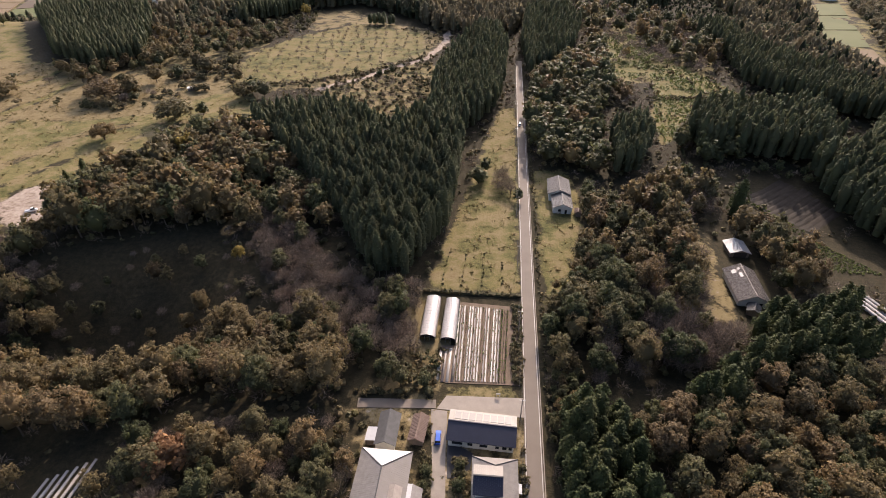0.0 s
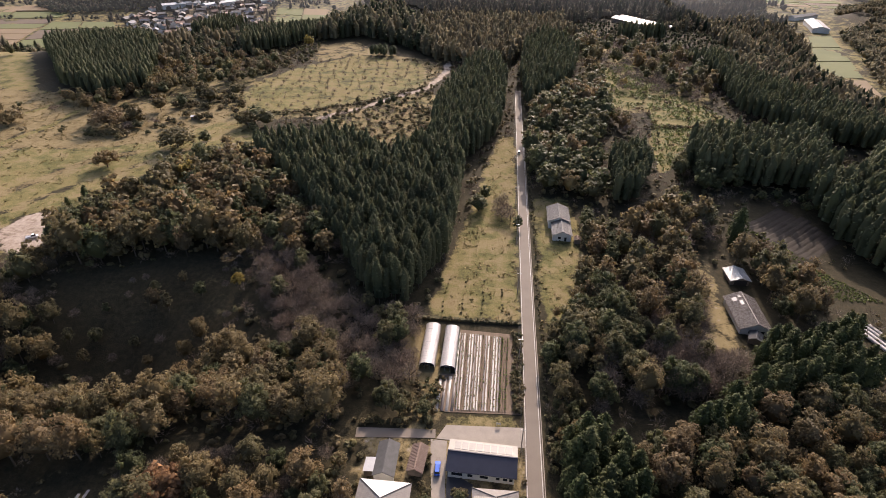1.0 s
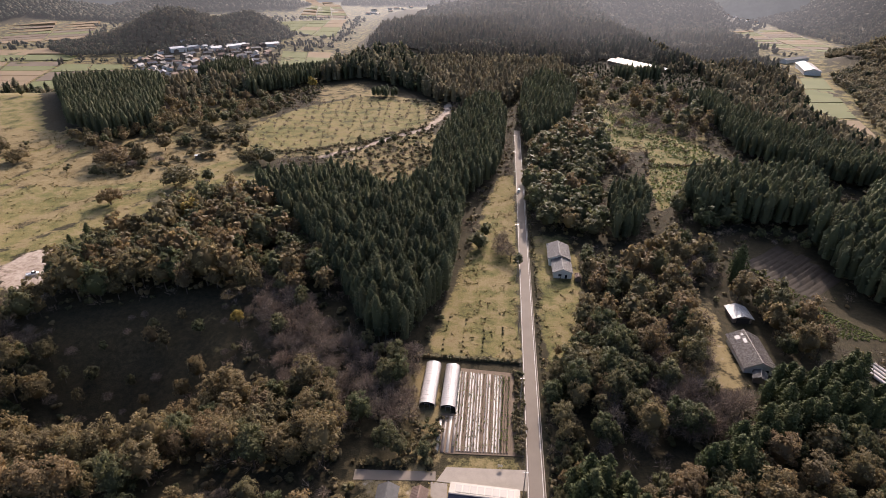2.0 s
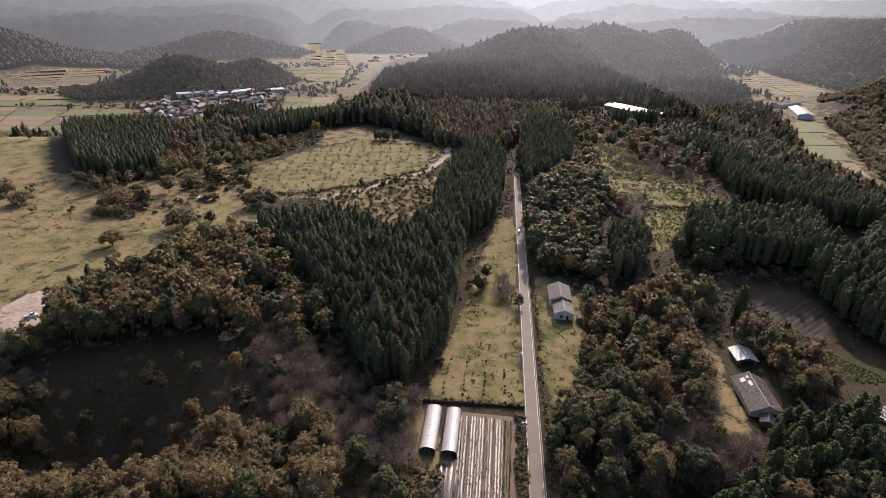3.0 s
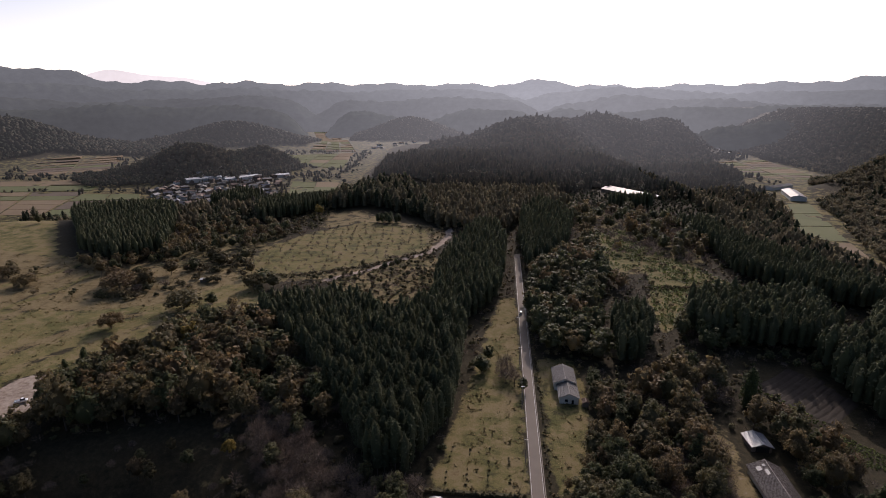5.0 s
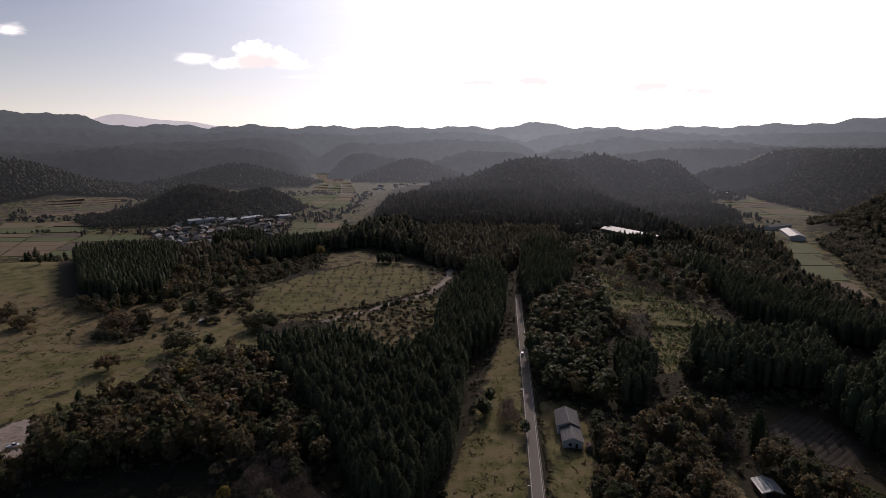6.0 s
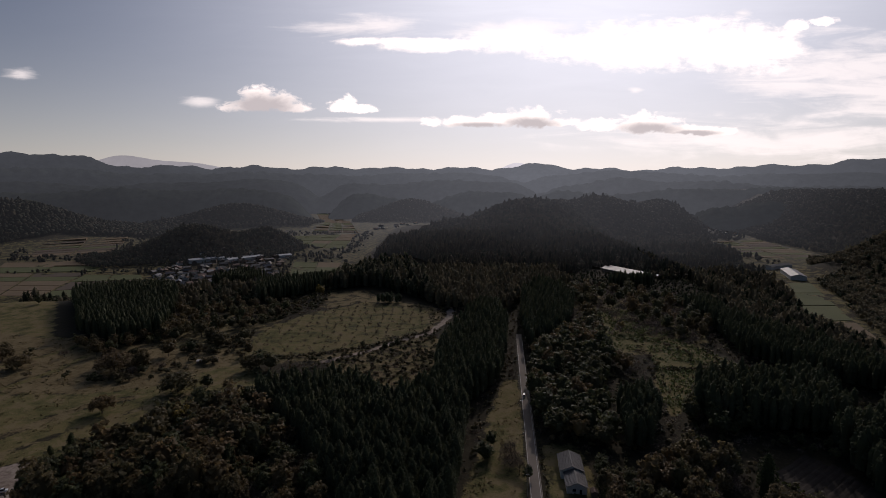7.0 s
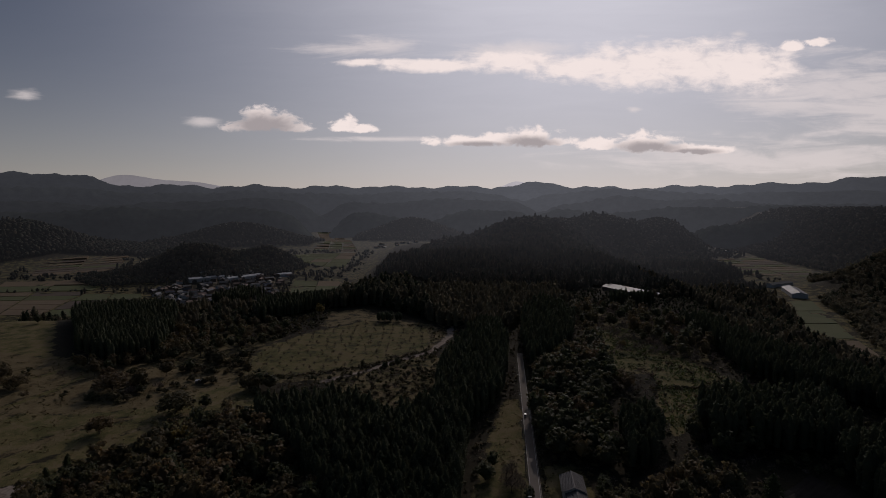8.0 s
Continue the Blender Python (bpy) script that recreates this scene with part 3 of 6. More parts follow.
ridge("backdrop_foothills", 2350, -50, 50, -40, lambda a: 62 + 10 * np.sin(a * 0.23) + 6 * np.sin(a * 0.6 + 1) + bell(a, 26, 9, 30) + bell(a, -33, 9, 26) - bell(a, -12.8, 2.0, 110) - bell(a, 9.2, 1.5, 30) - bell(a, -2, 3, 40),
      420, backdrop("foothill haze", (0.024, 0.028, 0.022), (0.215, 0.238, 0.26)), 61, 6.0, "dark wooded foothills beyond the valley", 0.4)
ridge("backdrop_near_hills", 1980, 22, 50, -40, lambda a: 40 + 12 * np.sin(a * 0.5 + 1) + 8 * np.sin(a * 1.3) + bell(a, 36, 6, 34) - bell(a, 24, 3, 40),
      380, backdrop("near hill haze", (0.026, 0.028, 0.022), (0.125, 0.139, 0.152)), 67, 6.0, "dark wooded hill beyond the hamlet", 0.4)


def strip(name, line, wide, lift, mat, label="", category="", kind="structure", thick=0.25):
    """A paved or tilled strip along a line, laid over the land."""
    out = ribbon(line, wide)
    n = len(line)
    bm = bmesh.new()
    hi = [bm.verts.new((x, y, float(height(x, y)) + lift)) for x, y in out]
    lo = [bm.verts.new((w.co.x, w.co.y, w.co.z - thick)) for w in hi]
    for i in range(n - 1):
        j, k, l = i + 1, 2 * n - 2 - i, 2 * n - 1 - i
        bm.faces.new((hi[l], hi[k], hi[j], hi[i]))
        bm.faces.new((hi[i], hi[j], lo[j], lo[i]))
        bm.faces.new((hi[k], hi[l], lo[l], lo[k]))
    bmesh.ops.recalc_face_normals(bm, faces=bm.faces)
    return tagged(part(name, bm, mat), label, category, "", kind)


RY = list(range(-60, 480, 20))
strip("road", [(road_x(y), y) for y in RY], 4.9, 0.16, M_ASPHALT, "narrow grey asphalt country road with worn surface", "road")
for side in (-1, 1):
    strip("road_line", [(road_x(y) + side * 2.12, y) for y in RY], 0.14, 0.168, M_PAINT, "thin white painted edge line of the road", "road marking", "structure", 0.02)
strip("kerb", [(road_x(y) + 2.75, y) for y in range(40, 360, 20)], 0.25, 0.26, M_CONCRETE, "low concrete kerb along the road", "kerb", "structure", 0.5)


# ---------------------------------------------------------------- trees
def sprays(at, out, size, r):
    """A small bent leaf spray (two triangles) at each place, facing roughly outwards."""
    n = len(at)
    w = out * 0.8 + [0, 0, 0.55] + r.normal(0, 0.5, (n, 3))
    w /= np.linalg.norm(w, axis=1, keepdims=True)
    a = np.cross(w, r.normal(0, 1, (n, 3)))
    a /= np.linalg.norm(a, axis=1, keepdims=True)
    b = np.cross(w, a)
    s = size * r.uniform(0.6, 1.3, (n, 1))
    v = np.stack([at - a * s, at - b * s * 0.75 - w * s * 0.25, at + a * s, at + b * s * 0.75 - w * s * 0.25], 1).reshape(-1, 3)
    k = np.arange(n)[:, None] * 4
    return v, np.concatenate([k + [0, 1, 2], k + [0, 2, 3]])


def blob(mid, rad, r, rows=4, cols=7):
    """A dented ball of triangles."""
    v, t = [], []
    for i in range(rows + 1):
        for j in range(cols):
            p, q = np.pi * i / rows, 2 * np.pi * (j + 0.5 * (i % 2)) / cols
            v.append(np.array([np.sin(p) * np.cos(q), np.sin(p) * np.sin(q), np.cos(p)]) * rad * r.uniform(0.8, 1.15) + mid)
    for i in range(rows):
        for j in range(cols):
            a, b, c, d = i * cols + j, i * cols + (j + 1) % cols, (i + 1) * cols + j, (i + 1) * cols + (j + 1) % cols
            t += [(a, c, b), (b, c, d)]
    return np.array(v), np.array(t)


def turned(profile, sides, r, rough=0.12):
    """A dented body turned about z from (radius, height) pairs."""
    v = [(q * math.cos(a) * w, q * math.sin(a) * w, z) for i, (q, z) in enumerate(profile) for j in range(sides)
         for a, w in [(6.283 * (j + 0.5 * (i % 2)) / sides, r.uniform(1 - rough, 1 + rough))]]
    t = [f for i in range(len(profile) - 1) for j in range(sides) for k in [(j + 1) % sides]
         for f in ((i * sides + j, i * sides + k, (i + 1) * sides + k), (i * sides + j, (i + 1) * sides + k, (i + 1) * sides + j))]
    return np.array(v), np.array(t)


def cedar_shape(k):
    """Radius along a cedar's crown: full below, an arrowhead above."""
    return np.where(k < 0.66, 0.86 + 0.2 * k, np.maximum((1 - k) / 0.34, 0) ** 0.74)


def cedar_crown(seed, tall=21.0, wide=2.4, n=130, low=0.2, size=0.42, sides=7):
    r = np.random.RandomState(seed)
    levels = np.array([0, 0.35, 0.64, 0.78, 0.9, 1.0] if sides > 5 else [0, 0.5, 0.7, 0.87, 1.0])
    body = turned([(0.74 * wide * float(cedar_shape(k)) + 0.04, tall * (low + (0.97 - low) * k)) for k in levels], sides, r, 0.16)
    k = r.uniform(0, 1, n) ** 0.7
    a = np.arange(n) * 2.39996 + r.uniform(-0.4, 0.4, n)
    boughs = 1 + 0.13 * np.sin(4 * a + 26 * k + seed) + r.uniform(-0.08, 0.08, n)
    out = np.stack([np.cos(a), np.sin(a), np.full(n, 0.35)], 1)
    rad = wide * cedar_shape(k) * boughs
    at = np.stack([rad * np.cos(a), rad * np.sin(a), tall * (low + (0.985 - low) * k)], 1)
    return merge([sprays(at, out, size, r), body])


def clumps_of(mids, rads, mid, n, size, r, squash=0.9):
    """Leaf sprays over many small clumps, thickest on the sides that look out of the crown."""
    per = max(n // len(mids), 4)
    at, out = [], []
    for c, q in zip(mids, rads):
        w = r.normal(0, 1, (per, 3)) + 0.7 * (c - mid) / (np.linalg.norm(c - mid) + 0.01)
        w[:, 2] += 0.3
        w /= np.linalg.norm(w, axis=1, keepdims=True)
        at.append(c + w * q * r.uniform(0.55, 1.18, (per, 1)) * [1, 1, squash])
        out.append(w)
    return sprays(np.concatenate(at), np.concatenate(out), size, r)


def lumpy_cedar(seed, tall=16.0, wide=3.3, lumps=62, low=0.05):
    """A ragged cedar crown made of many small bough clumps, blunt at the top."""
    r = np.random.RandomState(seed)
    k = (np.arange(lumps) + r.uniform(0, 1, lumps)) / lumps
    shape = np.where(k < 0.5, 0.8 + 0.4 * k, np.maximum(1 - ((k - 0.5) / 0.5) ** 1.7, 0) ** 0.9)
    rad = wide * shape * r.uniform(0.74, 1.08, lumps)
    a = np.arange(lumps) * 2.4 + r.uniform(-0.5, 0.5, lumps)
    mids = np.stack([0.74 * rad * np.cos(a), 0.74 * rad * np.sin(a), tall * (low + (0.95 - low) * k)], 1)
    body = turned([(0.66 * wide * q + 0.05, tall * (low + (0.92 - low) * z)) for q, z in ((0.9, 0.0), (1.0, 0.4), (0.86, 0.66), (0.55, 0.86), (0.0, 1.0))], 8, r, 0.2)
    return merge([clumps_of(mids, 0.2 * rad + 0.55, np.array([0, 0, tall * 0.35]), 900, 0.40, r, 1.2), body])


def oak_crown(seed, tall=11.0, wide=4.6, n=820, size=0.42, lumps=9, low=0.32, core=0.6):
    """A domed broadleaf crown: many clumps over an uneven shell, with gaps between."""
    r = np.random.RandomState(seed)
    m = 2 * lumps + 3 if lumps > 2 else lumps
    half = tall * (1 - low) / 2
    heart = np.array([0, 0, tall * low + half * 0.9])
    c = 1 - 1.35 * (np.arange(m) + 0.5) / m + r.uniform(-0.12, 0.12, m)
    c = np.clip(c, -0.6, 0.98)
    a = np.arange(m) * 2.39996 + r.uniform(-0.5, 0.5, m)
    reach = r.uniform(0.52, 0.86, m)
    ring = np.sqrt(1 - c * c)
    mids = heart + np.stack([wide * reach * ring * np.cos(a), wide * reach * ring * np.sin(a), half * reach * c * 1.15], 1)
    rads = wide * r.uniform(0.2, 0.36, m) * (1.5 if lumps <= 2 else 1.0)
    v, t = blob(heart, core * wide * 0.92, r, 5, 8) if lumps > 2 else blob(heart, core * wide * 0.62, r, 3, 5)
    v[:, 2] = (v[:, 2] - heart[2]) * min(half / wide, 1.2) + heart[2]
    cores = [(v, t)] + [blob(mids[i], rads[i] * core, r, 3, 5) for i in range(0, m, 3) if lumps > 2]
    return merge([clumps_of(mids, rads, heart, n, size, r)] + cores)


def limbs(seed, tall, wide, count=5, girth=0.22):
    r = np.random.RandomState(seed + 500)
    fork = tall * r.uniform(0.28, 0.38)
    out = [tube((0, 0, -0.4), (r.uniform(-0.2, 0.2), r.uniform(-0.2, 0.2), fork), girth, girth * 0.7), tube((0, 0, fork - 0.1), (0.2, 0.1, tall * 0.8), girth * 0.65, 0.04, 5)]
    for i in range(count):
        a = i * 6.283 / count + r.uniform(-0.4, 0.4)
        b = wide * r.uniform(0.5, 0.75)
        out.append(tube((0, 0, fork * r.uniform(0.8, 1.2)), (b * math.cos(a), b * math.sin(a), tall * r.uniform(0.6, 0.8)), girth * 0.45, 0.05, 5))
    return merge(out)


def twig_crown(seed, tall=8.0, wide=3.6, n=620, thick=0.065):
    """The bare twigs of a leafless tree."""
    r = np.random.RandomState(seed)
    w = r.normal(0, 1, (n, 3))
    w[:, 2] = np.abs(w[:, 2]) + 0.1
    w /= np.linalg.norm(w, axis=1, keepdims=True)
    k = r.uniform(0.35, 0.95, (n, 1))
    start = np.array([0, 0, tall * 0.35]) + w * k * [wide, wide, tall * 0.58]
    lean = w * [1, 1, 0.9] + r.normal(0, 0.65, (n, 3))
    end = start + lean / np.linalg.norm(lean, axis=1, keepdims=True) * r.uniform(0.5, 1.4, (n, 1))
    s = np.cross(end - start, r.normal(0, 1, (n, 3)))
    s = s / np.linalg.norm(s, axis=1, keepdims=True) * thick
    v = np.stack([start - s, start + s, end + s * 0.3, end - s * 0.3], 1).reshape(-1, 3)
    q = np.arange(n)[:, None] * 4
    return v, np.concatenate([q + [0, 1, 2], q + [0, 2, 3]])


def trunk_of(tall, girth):
    return merge([tube((0, 0, -0.5), (0, 0, tall * 0.5), girth, girth * 0.65, 7), tube((0, 0, tall * 0.5), (0, 0, tall * 0.95), girth * 0.65, 0.03, 6)])


def kind_of_tree(name, label, category, bodies, mats, bark=M_BARK, light=None, mid=None):
    """Meshes of a kind of tree: several (crown, trunk) pairs, and the arrays to join far ones from."""
    return {"name": name, "label": label, "category": category, "arrays": light or [b[0] for b in bodies],
            "crowns": [mesh_of(name + " crown", *b[0], mats[i % len(mats)]) for i, b in enumerate(bodies)],
            "mid": [mesh_of(name + " mid crown", *b, mats[0]) for b in mid] if mid else None,
            "trunks": [mesh_of(name + " trunk", *b[1], bark) for b in bodies]}


CEDAR = kind_of_tree("cedar_tree", "tall dark green conical cedar in a dense plantation", "tree", [(cedar_crown(s, 20.0 + 0.8 * (s % 3), 2.7, 200, 0.2, 0.40), trunk_of(20, 0.2)) for s in range(6)], [M_CEDAR],
                     light=[cedar_crown(10 + s, 20.0 + 0.8 * (s % 3), 2.75, 56, 0.2, 0.60, 5) for s in range(8)])
YOUNG = kind_of_tree("cedar_tree", "bushy mid-green conical cedar at the wood's edge", "tree",
                     [(lumpy_cedar(20 + s, 16.0 + s % 2, 3.2 + 0.25 * (s % 3)), trunk_of(16, 0.2)) for s in range(5)], [M_CEDAR_LIGHT])
OAK = kind_of_tree("oak_tree", "broad oak with dry brown and olive autumn leaves", "tree", [(oak_crown(40 + s, 13.0 + 1.5 * (s % 2), 3.9 + 0.45 * (s % 3), 1150 if s % 3 else 800, 0.31, 12, 0.1, 0.72 if s % 3 else 0.5), limbs(s, 13, 4.2, 7)) for s in range(8)], [M_OAK], mid=[oak_crown(440 + s, 13.0 + 1.5 * (s % 2), 3.9 + 0.45 * (s % 3), 420, 0.48, 11, 0.1, 0.75) for s in range(8)],
                   light=[oak_crown(340 + s, 13.0, 4.6, 170, 0.78, 5, 0.1, 0.68) for s in range(6)])
OLIVE = kind_of_tree("evergreen_tree", "rounded broadleaf tree with dull olive green leaves", "tree", [(oak_crown(60 + s, 11.5 + (s % 2), 3.7 + 0.3 * (s % 3), 1100, 0.29, 10, 0.08, 0.75), limbs(20 + s, 11, 3.8)) for s in range(5)], [M_OLIVE], mid=[oak_crown(460 + s, 11.5 + (s % 2), 3.7 + 0.3 * (s % 3), 400, 0.46, 10, 0.08, 0.78) for s in range(5)],
                     light=[oak_crown(360 + s, 12.0, 4.3, 170, 0.74, 5, 0.08, 0.68) for s in range(6)])
SPREAD = kind_of_tree("meadow_tree", "broad spreading brown-leaved tree alone in the meadow", "tree", [(oak_crown(401 + s, 11.0, 7.5, 1500, 0.5, 26, 0.14, 0.55), limbs(77 + s, 10, 7.0, 9, 0.4)) for s in range(3)], [M_OAK])
ROUNDED = kind_of_tree("round_tree", "large round-crowned olive green tree above the cedars", "tree", [(oak_crown(431, 14.0, 6.5, 1500, 0.42, 24, 0.05, 0.7), limbs(431, 12, 6.0, 8, 0.35))], [M_OLIVE])
YELLOW = kind_of_tree("yellow_tree", "broadleaf tree in bright yellow autumn colour", "tree", [(oak_crown(71, 9.0, 3.6), limbs(31, 9, 3.6))], [M_YELLOW])
RUST = kind_of_tree("rust_tree", "small tree with rust orange autumn leaves", "tree", [(oak_crown(73 + s, 7.0, 3.4), limbs(33 + s, 7, 3.4)) for s in range(2)], [M_RUST])
BARE = kind_of_tree("bare_tree", "leafless grey-brown tree with fine twigs", "tree", [(twig_crown(80 + s, 8.0, 3.6, 620, 0.045), limbs(40 + s, 8, 3.6, 8, 0.16)) for s in range(4)], [M_TWIG], light=[twig_crown(380 + s, 8.0, 3.6, 170, 0.12) for s in range(4)])
FRUIT = kind_of_tree("fruit_tree", "small leafless orchard tree standing in grass", "tree", [(twig_crown(90 + s, 3.4, 1.4, 60, 0.05), limbs(50 + s, 3.4, 1.4, 5, 0.07)) for s in range(3)], [M_TWIG])
BUSH = [mesh_of("bush", *oak_crown(100 + s, 2.6, 1.9, 130, 0.36, 4, 0.05, 0.75), M_BUSH) for s in range(4)]
COUNT = {}
MOST = 290


def plant(kind, x, y, scale=1.0, tall=1.0, r=random, label="", group=""):
    i = r.randrange(len(kind["crowns"]))
    z = float(height(x, y)) - 0.15
    COUNT[kind["name"]] = COUNT.get(kind["name"], 0) + 1
    m = pose(x, y, z, r.uniform(-2, 2), r.uniform(-2, 2), r.uniform(0, 360)) @ Matrix.Diagonal((scale, scale, scale * tall, 1))
    root = thing(kind["name"], m, label or kind["label"], kind["category"], group)
    piece("trunk", kind["trunks"][i], root)
    piece("crown", (kind["mid"] or kind["crowns"])[i] if y > 175 else kind["crowns"][i], root)
    return root


class Wood:
    """Trees past counting, joined into one mesh."""

    def __init__(self):
        self.v, self.t, self.k, self.n = [], [], [], 0

    def add(self, arrays, x, y, scale, tall, r, z=None, tint=None):
        v, t = arrays
        a = r.uniform(0, 6.283)
        c, s = math.cos(a) * scale, math.sin(a) * scale
        z = float(height(x, y)) - 0.15 if z is None else z
        out = np.stack([v[:, 0] * c - v[:, 1] * s + x, v[:, 0] * s + v[:, 1] * c + y, v[:, 2] * scale * tall + z], 1)
        self.v.append(out)
        self.t.append(t + self.n)
        self.k.append(np.full(len(v), r.random() if tint is None else tint))
        self.n += len(v)

    def done(self, name, mat, label, category="trees", smooth=False):
        if self.n:
            tagged(new(name, mesh_of(name, np.concatenate(self.v), np.concatenate(self.t), mat, np.concatenate(self.k), smooth)), label, category, "", "stuff")


def spots(poly, gap, seed, jitter=0.35, turn=0.0, keep=1.0):
    """Places on a jittered grid within an outline, nearest to the south first."""
    r = random.Random(seed)
    xs, ys = [p[0] for p in poly], [p[1] for p in poly]
    mx, my = (min(xs) + max(xs)) / 2, (min(ys) + max(ys)) / 2
    half = max(max(xs) - min(xs), max(ys) - min(ys)) * 0.75
    n = int(half / gap) + 1
    ca, sa = math.cos(turn), math.sin(turn)
    out = []
    for i in range(-n, n + 1):
        for j in range(-n, n + 1):
            a, b = (i + 0.5 * (j % 2) + r.uniform(-jitter, jitter)) * gap, (j + r.uniform(-jitter, jitter)) * gap
            ok = r.random() < keep
            out.append((mx + a * ca - b * sa, my + a * sa + b * ca, ok))
    hit = inside([p[0] for p in out], [p[1] for p in out], poly)
    return sorted([(x, y) for (x, y, ok), h in zip(out, hit) if h and ok], key=lambda p: p[1])


def clear(x, y, others):
    return not any(min(q[0] for q in p) <= x <= max(q[0] for q in p) and bool(inside(x, y, p)) for p in others)


def off(points, others):
    """The points that lie in none of the outlines."""
    x, y = np.array([p[0] for p in points]), np.array([p[1] for p in points])
    bad = np.zeros(len(points), bool)
    for p in others:
        bad |= inside(x, y, p)
    return [q for q, b in zip(points, bad) if not b]


YARD = [(-24, 60), (27, 60), (31, 164), (-8, 164), (-9, 128), (-25, 112)]
ROADWAY = [(road_x(y) - 4.0, y) for y in (30, 474)] + [(road_x(y) + 4.5, y) for y in (474, 30)]
HOUSE_SPOTS = [[(47, 206), (66, 206), (70, 256), (50, 258)], [(104, 148), (130, 146), (134, 202), (116, 202), (108, 178)]]
FILM_PLOT = [(-112, 62), (-87, 62), (-86, 94), (-108, 92)]
KEEP_OFF = [YARD, ROADWAY, DRIVE, FILM_PLOT, *HOUSE_SPOTS]

CEDAR_BLOCK = [(-26, 170), (-13, 171), (2, 203), (5, 224), (9, 261), (13, 308), (33, 343), (38, 355), (15, 350), (-9, 327), (-29, 300), (-54, 322), (-75, 328), (-96, 323), (-113, 310), (-82, 270), (-57, 231), (-40, 199)]
CEDAR_BAND = [(20, 322), (38, 355), (46, 410), (53, 467), (53, 537), (29, 525), (8, 448), (-5, 389), (-8, 330), (8, 322)]
wood = Wood()
rnd = random.Random(7)
for k, (x, y) in enumerate(spots(CEDAR_BLOCK, 4.25, 11, 0.24, 0.35)):
    s, h = rnd.uniform(0.8, 1.12), rnd.uniform(0.93, 1.08)
    if k < MOST:
        plant(CEDAR, x, y, s, h, rnd, "", "cedar plantation")
    else:
        wood.add(rnd.choice(CEDAR["arrays"]), x, y, s, h, rnd)
for poly, gap, seed in ((CEDAR_BAND, 4.4, 12), ([(-345, 505), (-312, 455), (-262, 424), (-240, 452), (-256, 505), (-290, 590), (-340, 660), (-412, 640), (-388, 560)], 4.4, 13), ([(-205, 574), (-190, 566), (-146, 634), (-130, 690), (-160, 760), (-215, 750), (-222, 640)], 4.8, 18), ([(-362, 830), (-305, 835), (-300, 900), (-350, 920)], 5.5, 19), ([(-74, 572), (-48, 572), (-48, 586), (-74, 586)], 5.2, 22),
                        ([(88, 256), (99, 254), (122, 298), (114, 312), (99, 304)], 3.9, 14), ([(64, 408), (80, 425), (106, 465), (132, 560), (117, 655), (84, 590), (66, 470)], 4.5, 15),
                        ([(222, 402), (236, 372), (262, 330), (296, 325), (292, 385), (278, 420), (262, 470), (258, 545), (238, 540), (234, 470)], 4.3, 16), ([(194, 264), (226, 270), (250, 300), (290, 318), (310, 260), (270, 180), (205, 178), (192, 198), (188, 230)], 4.4, 17), ([(140, 298), (150, 322), (188, 334), (228, 326), (218, 273), (196, 270), (160, 278), (142, 284)], 4.4, 20), ([(196, 650), (250, 655), (252, 676), (200, 672)], 5.0, 24)):
    for x, y in spots(poly, gap, seed, 0.3, 0.2):
        if clear(x, y, KEEP_OFF):
            wood.add(rnd.choice(CEDAR["arrays"]), x, y, rnd.uniform(0.85, 1.1) * {22: 1.1, 17: 1.15, 20: 1.15}.get(seed, 1.0), rnd.uniform(0.9, 1.05) * (0.5 if seed == 22 else 1.0), rnd)
wood.done("cedar_wood", M_CEDAR, "dense dark green cedar plantations along the road and ridges")

# bushy cedars near the road and the southern house
for poly, gap, seed, sc in (([(31, 68), (34, 102), (46, 110), (53, 95), (57, 68)], 4.9, 21, 1.0), ([(100, 120), (112, 117), (146, 130), (143, 154), (120, 148), (104, 136)], 5.6, 22, 1.05),
                            ([(68, 104), (86, 106), (102, 116), (104, 132), (84, 116)], 4.9, 23, 0.95)):
    for x, y in spots(poly, gap, seed, 0.3, 0.4):
        if clear(x, y, KEEP_OFF):
            plant(YOUNG, x, y, sc * rnd.uniform(0.8, 1.1), rnd.uniform(0.9, 1.1), rnd, "", "cedars by the road")
for x, y, s, h in ((137, 221, 1.15, 1.1), (-188, 262, 0.5, 0.9), (-184, 256, 0.55, 1.0), (-190, 250, 0.5, 0.8), (-95, 128, 0.55, 0.9), (-83, 112, 0.6, 1.0), (101, 232, 0.6, 1.0), (-50, 88, 0.35, 1.0)):
    plant(YOUNG, x, y, s, h, rnd, "single dark green conifer among broadleaf trees")

